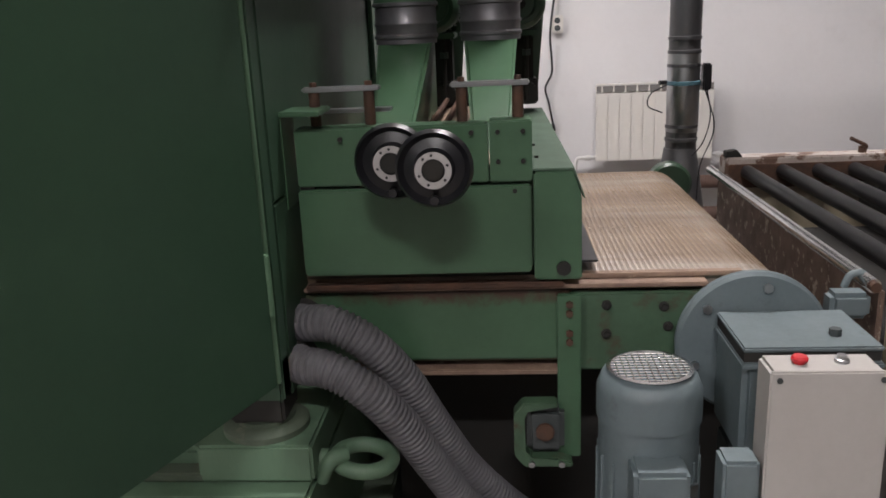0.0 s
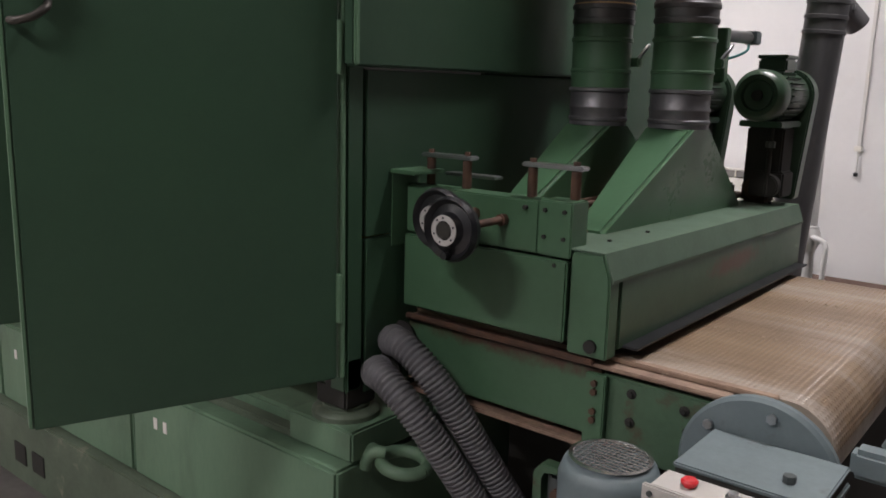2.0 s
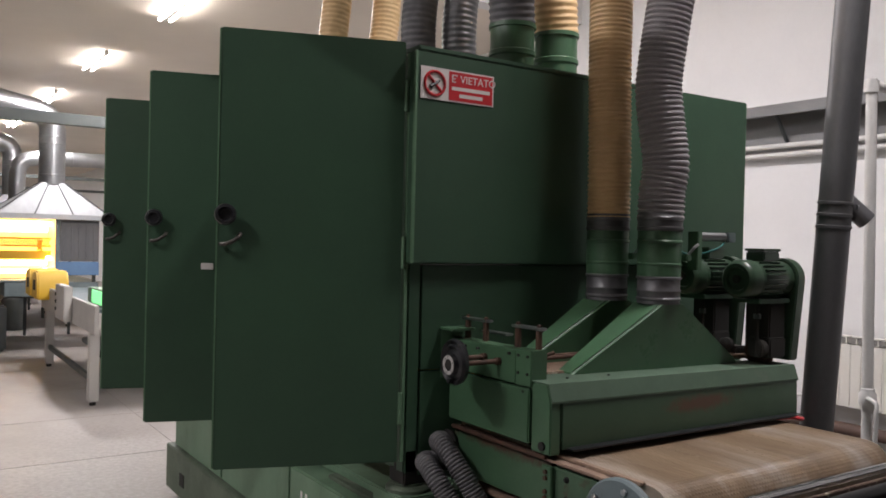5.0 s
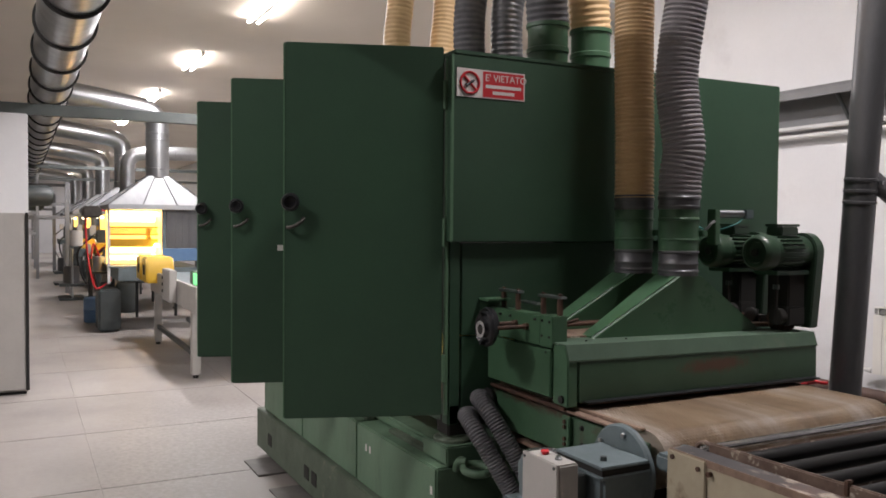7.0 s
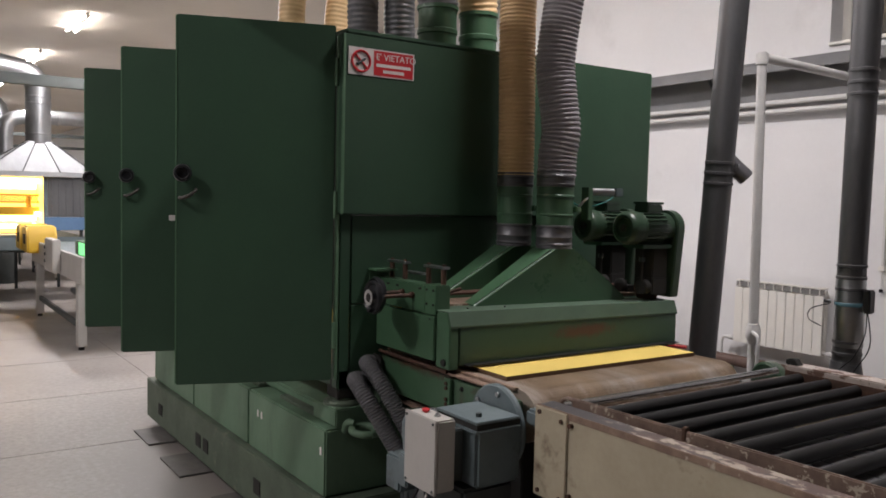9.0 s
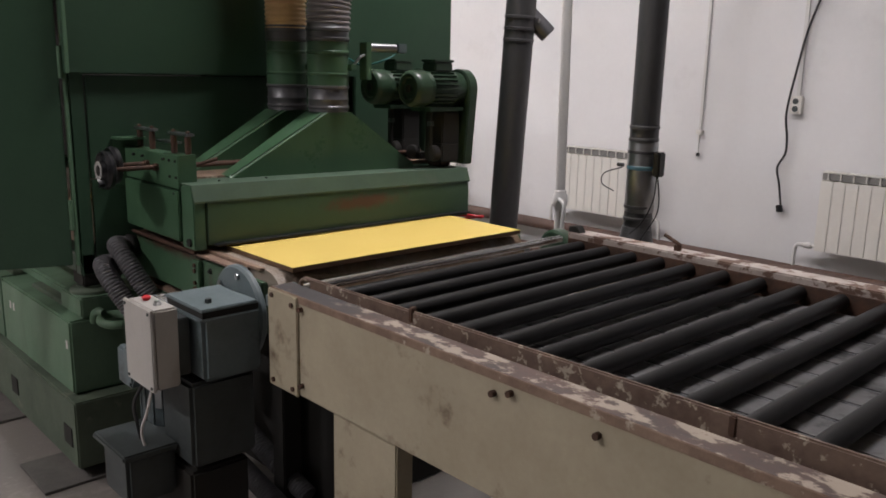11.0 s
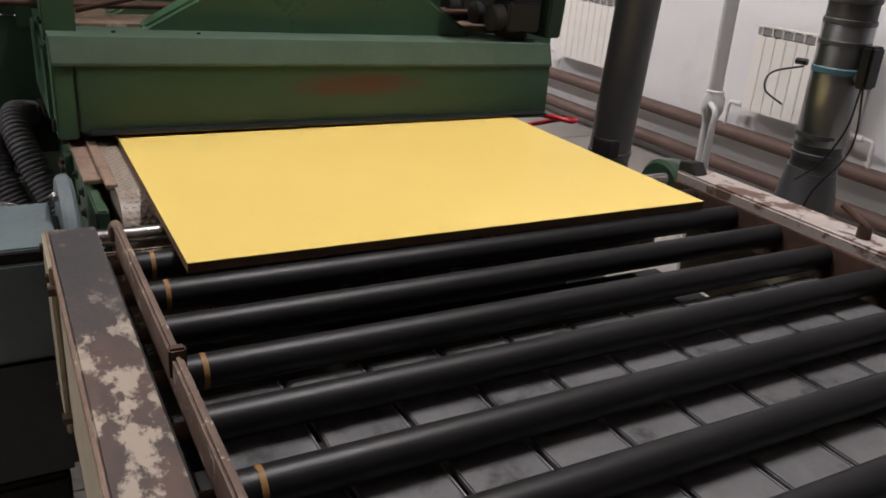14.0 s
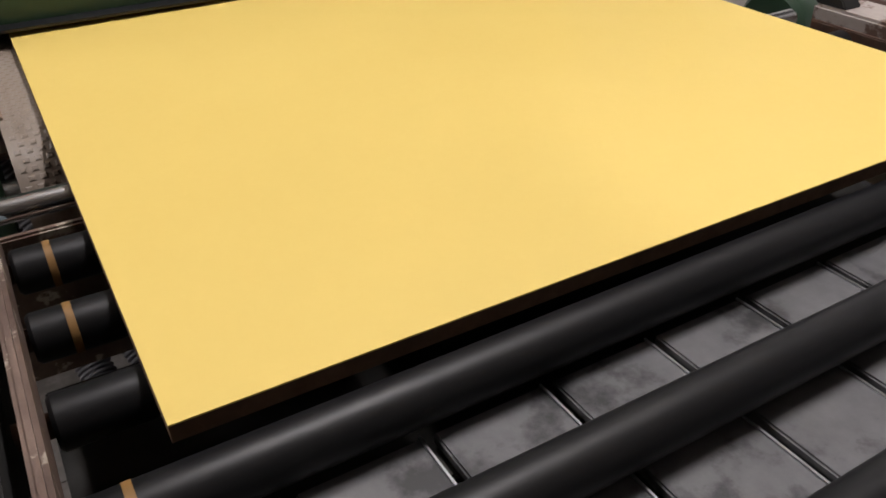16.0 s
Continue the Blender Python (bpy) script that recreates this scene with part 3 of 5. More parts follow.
# ---- outfeed brush unit ----
def brush_unit():
    u = thing("brush_unit", (0, 2.35, 0.985), "green brush and dust extraction unit over the feed belt", "machine")
    def settle(bm, y0=1.65, drop=0.016):
        """The beam dips a little towards its far end."""
        for v in bm.verts:
            v.co.z -= drop * (v.co.y - y0)
        return bm
    part("beam", settle(prism([(-0.30, 1.008), (-0.30, 1.205), (0.136, 1.222), (0.158, 1.166), (0.160, 1.008)], "y", 1.680, 3.005, 0.004)), GREEN_BEAM, u, "green beam with a rusty scuffed front")
    part("beam_cap", settle(prism([(0.058, 0.992), (0.058, 1.220), (0.136, 1.226), (0.155, 1.168), (0.156, 0.992)], "y", 1.632, 1.678, 0.004)), GREEN_OLD, u)
    # Thin cover carries the overhead light on the beam top as paler paint
    part("beam_cover", settle(prism([(-0.03, 1.2235), (-0.03, 1.2275), (0.1400, 1.2275), (0.1605, 1.171), (0.1605, 1.164), (0.1588, 1.164), (0.1588, 1.168), (0.1375, 1.2235)], "y", 1.6335, 3.007, 0.0)), GREEN_LIT_DUSTY, u, "folded cover, paler for the overhead light and dust on it", 0.3)
    part("seal_strip", settle(box(0.120, 0.196, 1.70, 2.985, 1.0085, 1.0135, 0.001), 1.70, 0.004), BLACK, u, "black rubber sealing strip under the beam")
    for yy in (1.78, 1.98, 2.92):
        part("bolt", rod((0.07, yy, 1.226 - 0.016 * (yy - 1.65)), (0.07, yy, 1.232 - 0.016 * (yy - 1.65)), 0.005, 6), DARK, u)
    part("roller_pin", rod((0.118, 1.624, 1.018), (0.118, 1.66, 1.018), 0.015, 16), DARK, u)
    part("front_panel", box(-0.425, 0.052, 1.624, 1.644, 1.012, 1.197, 0.004), GREEN_OLD, u)
    part("adjuster_box", box(-0.425, -0.032, 1.632, 1.70, 1.203, 1.322, 0.003), GREEN_OLD, u)
    part("end_bracket", box(-0.029, 0.056, 1.628, 1.70, 1.203, 1.327, 0.003), GREEN_OLD, u)
    for x in (-0.012, 0.038):
        for z in (1.245, 1.305):
            part("bolt", rod((x, 1.628, z), (x, 1.623, z), 0.005, 8), DARK, u)
    for x, z in ((-0.33, 1.30), (-0.065, 1.305), (0.02, 1.185), (-0.25, 1.30)):
        part("bolt", rod((x, 1.634, z), (x, 1.622, z), 0.005, 8), DARK, u)
    part("side_bracket", box(-0.448, -0.438, 1.59, 1.70, 1.165, 1.36, 0.002), GREEN_OLD, u)
    part("bracket_flange", box(-0.452, -0.36, 1.585, 1.70, 1.352, 1.362, 0.002), GREEN_OLD, u)
    part("top_tray", box(-0.42, -0.03, 1.702, 2.98, 1.216, 1.232, 0.003), RAIL_OLD, u, "rusty dusty tray")
    for x0 in (-0.41, -0.106):
        part("clamp_bar", box(x0, x0 + 0.16, 1.665, 1.70, 1.392, 1.402, 0.003), STEEL, u, "flat steel clamp bar")
        for x in (x0 + 0.022, x0 + 0.136):
            part("clamp_post", rod((x, 1.682, 1.318), (x, 1.682, 1.391), 0.0115, 12), RUST, u, "rusty threaded post")
            part("nut", rod((x, 1.682, 1.402), (x, 1.682, 1.411), 0.008, 6), RUST, u)
    part("cross_plate", box(-0.40, -0.24, 1.75, 1.79, 1.34, 1.348, 0.002), STEEL, u)
    part("cross_rod", rod((-0.14, 1.72, 1.25), (-0.09, 1.86, 1.29), 0.007, 10), RUST, u)
    for x in (-0.15, -0.19):
        part("tie_rod", rod((x, 1.70, 1.262), (x, 2.97, 1.262), 0.008, 12), RUST, u, "greasy brown tie rod")
    # brush bearings on the far end of the beam
    for x, m in ((0.02, RUST), (-0.115, DARK)):
        part("brush_bearing", box(x - 0.045, x + 0.045, 2.90, 2.975, 1.206, 1.262, 0.008), m, u, "greasy bearing housing")
        part("bearing_cap", lathe([(0.036, 0), (0.036, 0.02), (0.028, 0.026), (0.012, 0.027)], (x, 2.90, 1.262), (0, -1, 0), 20), m, u)
        part("grease_nipple", rod((x, 2.93, 1.262), (x, 2.93, 1.288), 0.006, 8), DARK, u)
    for x, y, z, r in ((-0.125, 1.418, 1.269, 0.071), (-0.207, 1.475, 1.274, 0.072)):
        wheel = part("handwheel", lathe([(0.012, 0.0), (0.030, -0.004), (0.038, 0.012), (r - 0.016, 0.018), (r - 0.006, 0.006), (r, 0.018), (r - 0.004, 0.034), (r - 0.016, 0.040), (0.02, 0.034)], (x, y, z), (0, 1, 0), 40), BLACK, u, "black plastic handwheel")
        part("dial_ring", lathe([(0.021, 0), (0.033, 0), (0.033, 0.003), (0.021, 0.003), (0.021, 0.0)], (x, y - 0.0072, z), (0, 1, 0), 32, closed=False), DIAL, wheel, "white dial ring with worn print")
        part("hub", rod((x, y - 0.008, z), (x, y - 0.002, z), 0.019, 20, w=0.002), DARK, wheel)
        for a in (20, 95, 130, 200, 250, 320):
            c, q = math.cos(radians(a)), math.sin(radians(a))
            part("dial_mark", rod((x + 0.027 * c, y - 0.0078, z + 0.027 * q), (x + 0.027 * c, y - 0.0068, z + 0.027 * q), 0.0028, 6), BLACK, wheel)
        part("grip", rod((x, y - 0.006, z - r + 0.016), (x, y + 0.012, z - r + 0.016), 0.008, 12), BLACK, wheel)
        part("shaft", rod((x, y + 0.03, z), (x, 1.635, z), 0.009, 14), RUST, u)
        part("shaft_collar", rod((x, 1.615, z), (x, 1.633, z), 0.014, 14), RUST, u)
    # extraction hoods with their necks
    for k, (cx, cy) in enumerate(((-0.030, 2.345), (-0.258, 2.29))):
        top, z0, z1 = 1.467, 1.203, 0.072
        y0, y1, hx = cy - 0.487, cy + 0.44, 0.042
        bm = bmesh.new()
        low = [bm.verts.new(v) for v in ((cx - hx, y0, z0), (cx + hx, y0, z0), (cx + hx, y1, z0), (cx - hx, y1, z0))]
        rim = [bm.verts.new(v) for v in ((cx - hx, y0, z0 + 0.028), (cx + hx, y0, z0 + 0.028), (cx + hx, y1, z0 + 0.028), (cx - hx, y1, z0 + 0.028))]
        high = [bm.verts.new(v) for v in ((cx - z1, cy - z1, top), (cx + z1, cy - z1, top), (cx + z1, cy + z1, top), (cx - z1, cy + z1, top))]
        for a, b in ((low, rim), (rim, high)):
            for i in range(4):
                bm.faces.new((a[i], a[(i + 1) % 4], b[(i + 1) % 4], b[i]))
        bm.faces.new(high)
        bm.faces.new(low[::-1])
        bevel(bm, [e for e in bm.edges if abs(e.verts[0].co.z - e.verts[1].co.z) > 0.1], 0.010, 3)
        hood = part("hood", bm, GREEN_GLOSS, u, "green sheet metal extraction hood", 0.6)
        part("cuff", lathe([(0.083, 0), (0.083, 0.012), (0.087, 0.016), (0.087, 0.022), (0.083, 0.026), (0.083, 0.045), (0.086, 0.049), (0.086, 0.054), (0.083, 0.058), (0.083, 0.095), (0.089, 0.098), (0.089, 0.106), (0.085, 0.108)], (cx, cy, top), seg=30), DUCT_CUFF, hood, "galvanised duct cuff")
        part("neck", lathe([(0.085, 0.108), (0.085, 0.15), (0.088, 0.152), (0.088, 0.158), (0.085, 0.16), (0.085, 0.235), (0.089, 0.238), (0.089, 0.246), (0.085, 0.25), (0.085, 0.285)], (cx, cy, top), seg=30), GREEN_OLD, hood, "green painted slide valve")
        part("hose_clamp", lathe([(0.087, 0.286), (0.090, 0.29), (0.090, 0.30), (0.087, 0.302), (0.087, 0.325), (0.091, 0.328), (0.091, 0.338), (0.087, 0.342), (0.085, 0.36)], (cx, cy, top), seg=30), DUCT_GREY, hood)
        part("valve_arm", box(cx + 0.055, cx + 0.095, cy + 0.05, cy + 0.08, top + 0.17, top + 0.195, 0.004), GREEN_OLD, hood)
        part("valve_lever", sweep(curve_points([(cx + 0.08, cy + 0.07, top + 0.19), (cx + 0.095, cy + 0.095, top + 0.225), (cx + 0.09, cy + 0.12, top + 0.235)], 5), 0.006, 8), STEEL, hood)
    part("air_cylinder", rod((0.0, 2.52, 1.735), (0.04, 2.66, 1.735), 0.018, 16, w=0.003), STEEL, u, "small pneumatic cylinder")
    part("cylinder_head", box(0.025, 0.062, 2.65, 2.70, 1.715, 1.755, 0.004), GREY_PAINT, u)
    part("cylinder_bracket", box(-0.02, 0.03, 2.50, 2.53, 1.60, 1.755, 0.003), GREEN_OLD, u)
    part("air_line", sweep(curve_points([(0.03, 2.68, 1.73), (0.05, 2.60, 1.69), (-0.02, 2.52, 1.66), (-0.12, 2.50, 1.69), (-0.2, 2.52, 1.62)], 6), 0.004, 8), material("teal_air_line", (0.03, 0.17, 0.16), rough=0.4), u, "teal air line")
    # two motors across the beam, each with a belt guard
    for k, x in enumerate((0.062, -0.215)):
        z, y0, y1, r = 1.565, 2.735, 2.965, 0.076
        m = part("motor", lathe([(r - 0.004, 0), (r, 0.006), (r, y1 - y0 - 0.01), (r - 0.006, y1 - y0)], (x, y0 + 0.04, z), (0, 1, 0), 32), GREEN_DARK, u, "green finned electric motor")
        for a in range(0, 360, 15):
            if 60 < a < 120:
                continue
            c, q = math.cos(radians(a)), math.sin(radians(a))
            b = box(x - 0.0015, x + 0.0015, y0 + 0.07, y1 - 0.02, z + r - 0.002, z + r + 0.009, 0)
            bmesh.ops.rotate(b, cent=(x, 0, z), matrix=Matrix.Rotation(radians(90 - a), 3, "Y"), verts=b.verts)
            part("fin", b, GREEN_DARK, m)
        part("fan_cover", lathe([(0.02, 0.016), (0.044, 0.014), (0.05, 0.002), (0.064, 0.0), (0.075, 0.008), (0.081, 0.024), (0.081, 0.075), (0.076, 0.077)], (x, y0 - 0.03, z), (0, 1, 0), 32), GREEN_DARK, m, "domed fan cover")
        part("fan_hub", rod((x, y0 - 0.03, z), (x, y0 - 0.024, z), 0.017, 16), DARK, m)
        part("terminal_box", box(x - 0.045, x + 0.045, y0 + 0.09, y0 + 0.20, z + r, z + r + 0.04, 0.006), GREEN_DARK, m)
        part("terminal_lid", box(x - 0.048, x + 0.048, y0 + 0.085, y0 + 0.205, z + r + 0.0405, z + r + 0.052, 0.003), GREEN_DARK, m)
        part("motor_foot", box(x - 0.075, x + 0.06, y0 + 0.05, y1 + 0.03, z - 0.10, z - 0.08, 0.004), GREEN, m)
        part("motor_bracket", box(x - 0.075, x + 0.045, y0 + 0.14, y1 + 0.02, 1.235, z - 0.102, 0.006), DARK, m)
        part("tension_screw", rod((x + 0.02, y0 + 0.09, 1.25), (x + 0.02, y0 + 0.09, z - 0.102), 0.008, 10), DARK, m)
        part("tension_nut", rod((x + 0.02, y0 + 0.09, 1.40), (x + 0.02, y0 + 0.09, 1.42), 0.016, 6), GREY_DARK, m)
        guard = [(x + px, z + pz) for px, pz in arc(0, 0, 0.09, 0, 180, 12)] + [(x - 0.06, 1.22), (x + 0.06, 1.22)]
        part("belt_guard", prism(guard, "y", 3.0, 3.055, 0.005), GREEN_DARK, m, "green belt guard")
        part("bearing_block", box(x - 0.05, x + 0.06, 2.86, 2.97, 1.236, 1.32, 0.006), DARK, m)
        part("pulley", rod((x + 0.02, 2.82, 1.275), (x + 0.02, 2.86, 1.275), 0.038, 20, w=0.004), DARK, m)
    return u


brush_unit()
FH = thing("flexible_hose", (-0.258, 2.29, 1.80), "amber translucent ribbed extraction hose hanging straight", "hose", "extraction hoses")
part("ribbed_tube", ribbed([(-0.258, 2.29, 1.80), (-0.258, 2.287, 2.1), (-0.262, 2.282, 2.4), (-0.262, 2.28, 2.75), (-0.26, 2.28, 3.4), (-0.25, 2.3, 4.74)], 0.084, 0.019, 0.005, 26), HOSE_YELLOW, FH)
part("ceiling_collar", rod((-0.258 + 0.03, 2.29 + 0.03, 4.69), (-0.258 + 0.03, 2.29 + 0.03, 4.75), 0.115, 24, w=0.004), STEEL, FH)
FH = thing("flexible_hose", (-0.033, 2.35, 1.80), "grey ribbed extraction hose with a slight bulge", "hose", "extraction hoses")
part("ribbed_tube", ribbed([(-0.033, 2.35, 1.80), (-0.031, 2.352, 1.9), (-0.024, 2.362, 2.02), (-0.04, 2.345, 2.2), (-0.048, 2.338, 2.35), (-0.02, 2.36, 2.65), (0.03, 2.40, 3.1), (0.06, 2.42, 4.74)], 0.086, 0.021, 0.006, 26), HOSE_GREY, FH)
part("ceiling_collar", rod((-0.033 + 0.03, 2.35 + 0.03, 4.69), (-0.033 + 0.03, 2.35 + 0.03, 4.75), 0.115, 24, w=0.004), STEEL, FH)
for pts in (((-0.455, 1.64, 0.91), (-0.42, 1.58, 0.925), (-0.36, 1.555, 0.93), (-0.29, 1.56, 0.885), (-0.225, 1.595, 0.79), (-0.165, 1.66, 0.64), (-0.10, 1.72, 0.50), (0.0, 1.78, 0.36), (0.15, 1.85, 0.20), (0.45, 1.9, 0.056)),
            ((-0.455, 1.59, 0.84), (-0.42, 1.52, 0.855), (-0.36, 1.495, 0.855), (-0.29, 1.495, 0.81), (-0.225, 1.535, 0.71), (-0.165, 1.60, 0.57), (-0.11, 1.655, 0.45), (-0.01, 1.70, 0.31), (0.12, 1.74, 0.18), (0.45, 1.78, 0.056))):
    fh = thing("floor_hose", pts[0], "dusty grey ribbed hose drooping to the floor", "hose", "drooping hoses")
    part("ribbed_tube", ribbed(pts, 0.035, 0.0125, 0.004, 22), HOSE_DARK, fh)
    part("cuff", rod(pts[0], Vector(pts[0]) + 0.5 * (Vector(pts[1]) - Vector(pts[0])), 0.050, 22, w=0.004), DARK, fh)

# ---- feed conveyor ----
CONV = thing("feed_conveyor", (0, 2.3, 0), "green feed conveyor frame with a tan studded belt", "conveyor")
END_X, END_R, TOP = 0.515, 0.10, 0.981
loop = [(-3.1, TOP)] + [(END_X + END_R * math.sin(radians(a)), TOP - END_R + END_R * math.cos(radians(a))) for a in range(0, 181, 12)] + [(-3.1, TOP - 2 * END_R)]
BELT_Y0, BELT_Y1 = 1.705, 2.895
belt = part("belt", prism(loop, "y", BELT_Y0, BELT_Y1), BELT, CONV, "tan worn feed belt with rows of studs", 0.6)


def studs():
    """Rows of little raised studs on the visible stretch of belt."""
    verts, faces = [], []
    px, py = 0.0125, 0.0145
    line = [(0.10 + px * i, TOP, 0.0) for i in range(int((END_X - 0.10) / px) + 1)]
    line += [(END_X + END_R * math.sin(a), TOP - END_R + END_R * math.cos(a), a) for a in [px / END_R * k for k in range(1, 12)]]
    for r, (x, z, a) in enumerate(line):
        n, t = Vector((math.sin(a), 0, math.cos(a))), Vector((math.cos(a), 0, -math.sin(a)))
        y = BELT_Y0 + 0.01 + (py / 2 if r % 2 else 0)
        while y < BELT_Y1 - 0.008:
            c = Vector((x, y, z))
            k = len(verts)
            for dx, dy in ((-1, -1), (1, -1), (1, 1), (-1, 1)):
                verts.append(c + t * dx * 0.0038 + Vector((0, dy * 0.0046, 0)))
            for dx, dy in ((-1, -1), (1, -1), (1, 1), (-1, 1)):
                verts.append(c + t * dx * 0.002 + Vector((0, dy * 0.0025, 0)) + n * 0.001)
            faces += [(k + 4, k + 5, k + 6, k + 7)] + [(k + i, k + (i + 1) % 4, k + 4 + (i + 1) % 4, k + 4 + i) for i in range(4)]
            y += py
    me = bpy.data.meshes.new("belt_studs")
    me.from_pydata([v - origin[CONV] for v in verts], [], faces)
    me.materials.append(BELT)
    ob = new("belt_studs", me)
    ob.parent = belt
    tagged(ob, "fine raised studs of the belt", kind="stuff")


studs()
for y, step in ((2.555, 0.026), (2.33, 0.03), (2.10, 0.03)):
    rv = bmesh.new()
    x = 0.16
    while x < END_X - 0.01:
        rod((x, y + 0.02 * (x - 0.16), TOP), (x, y + 0.02 * (x - 0.16), TOP + 0.0024), 0.0042, 6, rv)
        x += step
    tagged(part("rivet_row", rv, RIVET, belt, "row of small pale rivets"), kind="stuff")
side = prism([(-0.44, 0.80), (-0.44, 0.962), (0.13, 0.962), (0.13, 0.80)], "y", 1.665, 1.69, 0.004)
part("side_plate", side, GREEN_SIDE, CONV, "green side plate with rust along the top")
part("side_plate_end", box(0.134, 0.56, 1.66, 1.685, 0.775, 0.952, 0.004), GREEN_GRIMY, CONV)
part("side_plate_far", box(-0.44, 0.56, 2.905, 2.93, 0.775, 0.962, 0.004), GREEN_OLD, CONV)
part("edge_strip", box(-0.44, 0.42, 1.655, 1.70, 0.9645, 0.974, 0.002), RAIL_OLD, CONV, "worn wooden edge strip")
part("edge_strip", box(0.12, 0.50, 1.69, 1.712, 0.975, 0.986, 0.002), RAIL_OLD, CONV)
part("rust_lip", box(-0.43, 0.12, 1.640, 1.655, 0.972, 0.985, 0.003), RUST, CONV)
part("hanger", box(0.105, 0.155, 1.640, 1.658, 0.575, 0.955, 0.003), GREEN_OLD, CONV)
for z in (0.935, 0.915, 0.87, 0.85):
    part("bolt", rod((0.13, 1.640, z), (0.13, 1.632, z), 0.008, 6), RUST, CONV)
for x, z in ((0.21, 0.925), (0.33, 0.92), (0.34, 0.875), (0.21, 0.86)):
    part("bolt", lathe([(0.011, 0), (0.011, 0.003), (0.007, 0.004), (0.006, 0.010)], (x, 1.66, z), (0, -1, 0), 12), DARK, CONV)
part("bearing_bracket", prism([(0.008, 0.60), (0.008, 0.70), (0.028, 0.725), (0.10, 0.725), (0.104, 0.715), (0.036, 0.708), (0.028, 0.69), (0.03, 0.61), (0.044, 0.592), (0.104, 0.592), (0.134, 0.582), (0.134, 0.572), (0.03, 0.572)], "y", 1.60, 1.638, 0.003), GREEN_GRIMY, CONV, "greasy green bearing frame")
part("bearing_block", box(0.036, 0.118, 1.612, 1.66, 0.60, 0.705, 0.012), GREY_DARK, CONV, "oily bearing block")
part("bearing", rod((0.075, 1.612, 0.655), (0.075, 1.598, 0.655), 0.020, 18, w=0.003), RUST, CONV)
for x in (0.045, 0.11):
    part("bolt", rod((x, 1.60, 0.582), (x, 1.592, 0.582), 0.007, 8), STEEL, CONV)
part("return_tray", box(-0.44, 0.12, 1.66, 1.72, 0.765, 0.778, 0.003), RAIL_OLD, CONV)
part("drum_shaft", rod((END_X, 1.60, TOP - END_R), (END_X, 3.02, TOP - END_R), 0.02, 16), STEEL, CONV)
# Dark block added to fill the shaded void under the belt
part("pedestal", box(-0.30, 0.56, 1.95, 2.86, 0.0, 0.765, 0.01), DARK, CONV, "added dark block for the shade under the belt")
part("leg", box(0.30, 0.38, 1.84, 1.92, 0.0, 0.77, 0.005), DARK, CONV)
part("leg", box(0.30, 0.38, 2.80, 2.88, 0.0, 0.775, 0.005), GREEN, CONV)
part("far_drive_cover", lathe([(0.072, 0), (0.082, 0.01), (0.082, 0.06), (0.07, 0.075), (0.03, 0.08)], (0.62, 3.07, 0.893), (0, 1, 0), 32), GREEN_DARK, CONV, "dark green round drive cover")

part("drum_bearing", box(0.655, 0.735, 1.612, 1.665, 0.90, 0.955, 0.01), GREY_PAINT, CONV, "grey take-up bearing")
part("drum_hook", sweep(curve_points([(0.70, 1.672, 0.95), (0.712, 1.674, 0.975), (0.735, 1.676, 0.98), (0.752, 1.678, 0.962)], 5), 0.008, 10), GREY_PAINT, CONV)

# gear motor that drives the belt
GM = thing("gear_motor", (0.5, 1.45, 0), "blue-grey gear motor bolted beside the conveyor", "motor")
part("flange", lathe([(0.145, 0), (0.155, 0.008), (0.155, 0.022), (0.148, 0.03), (0.05, 0.032)], (0.50, 1.628, 0.855), (0, -1, 0), 44), GREY_PAINT, GM, "large round cast flange")
for a in range(20, 380, 60):
    part("flange_bolt", rod((0.50 + 0.125 * math.cos(radians(a)), 1.597, 0.855 + 0.125 * math.sin(radians(a))), (0.50 + 0.125 * math.cos(radians(a)), 1.588, 0.855 + 0.125 * math.sin(radians(a))), 0.010, 6), STEEL, GM)
part("gearbox", box(0.425, 0.66, 1.40, 1.596, 0.70, 0.922, 0.012), GREY_PAINT, GM)
part("gearbox_lid", box(0.42, 0.665, 1.392, 1.585, 0.924, 0.934, 0.003), GREY_PAINT, GM)
part("gearbox_lip", box(0.418, 0.667, 1.388, 1.588, 0.892, 0.904, 0.003), GREY_PAINT, GM)
# Dark strip paints the shaded recess between lid and lip
part("gearbox_slot", box(0.4235, 0.6615, 1.398, 1.5865, 0.9042, 0.9238, 0.0), DARK, GM, "dark strip for the shade in the slot under the lid")
part("gearbox_lower", box(0.43, 0.64, 1.36, 1.58, 0.42, 0.698, 0.012), GREY_DARK, GM)
part("vent_plug", rod((0.60, 1.45, 0.934), (0.60, 1.45, 0.947), 0.011, 6), GREY_DARK, GM)
mx, my, r = 0.268, 1.462, 0.096
motor = part("motor", lathe([(r - 0.004, 0.45), (r, 0.46), (r, 0.77), (r + 0.004, 0.772), (r + 0.004, 0.832), (r - 0.006, 0.857), (r - 0.018, 0.865)], (mx, my, 0), seg=40), GREY_PAINT, GM, "upright grey electric motor")
cap = bmesh.new()
lathe([(r - 0.018, 0.866), (r - 0.014, 0.8705), (r - 0.022, 0.872), (r - 0.024, 0.866), (r - 0.018, 0.866)], (mx, my, 0), seg=40, bm=cap, closed=False)
for i in range(-5, 6):
    d = i * 0.0125
    h = math.sqrt(max((r - 0.02) ** 2 - d * d, 0.0001))
    rod((mx + d, my - h, 0.8685), (mx + d, my + h, 0.8685), 0.0019, 6, cap)
    rod((mx - h, my + d, 0.8685), (mx + h, my + d, 0.8685), 0.0019, 6, cap)
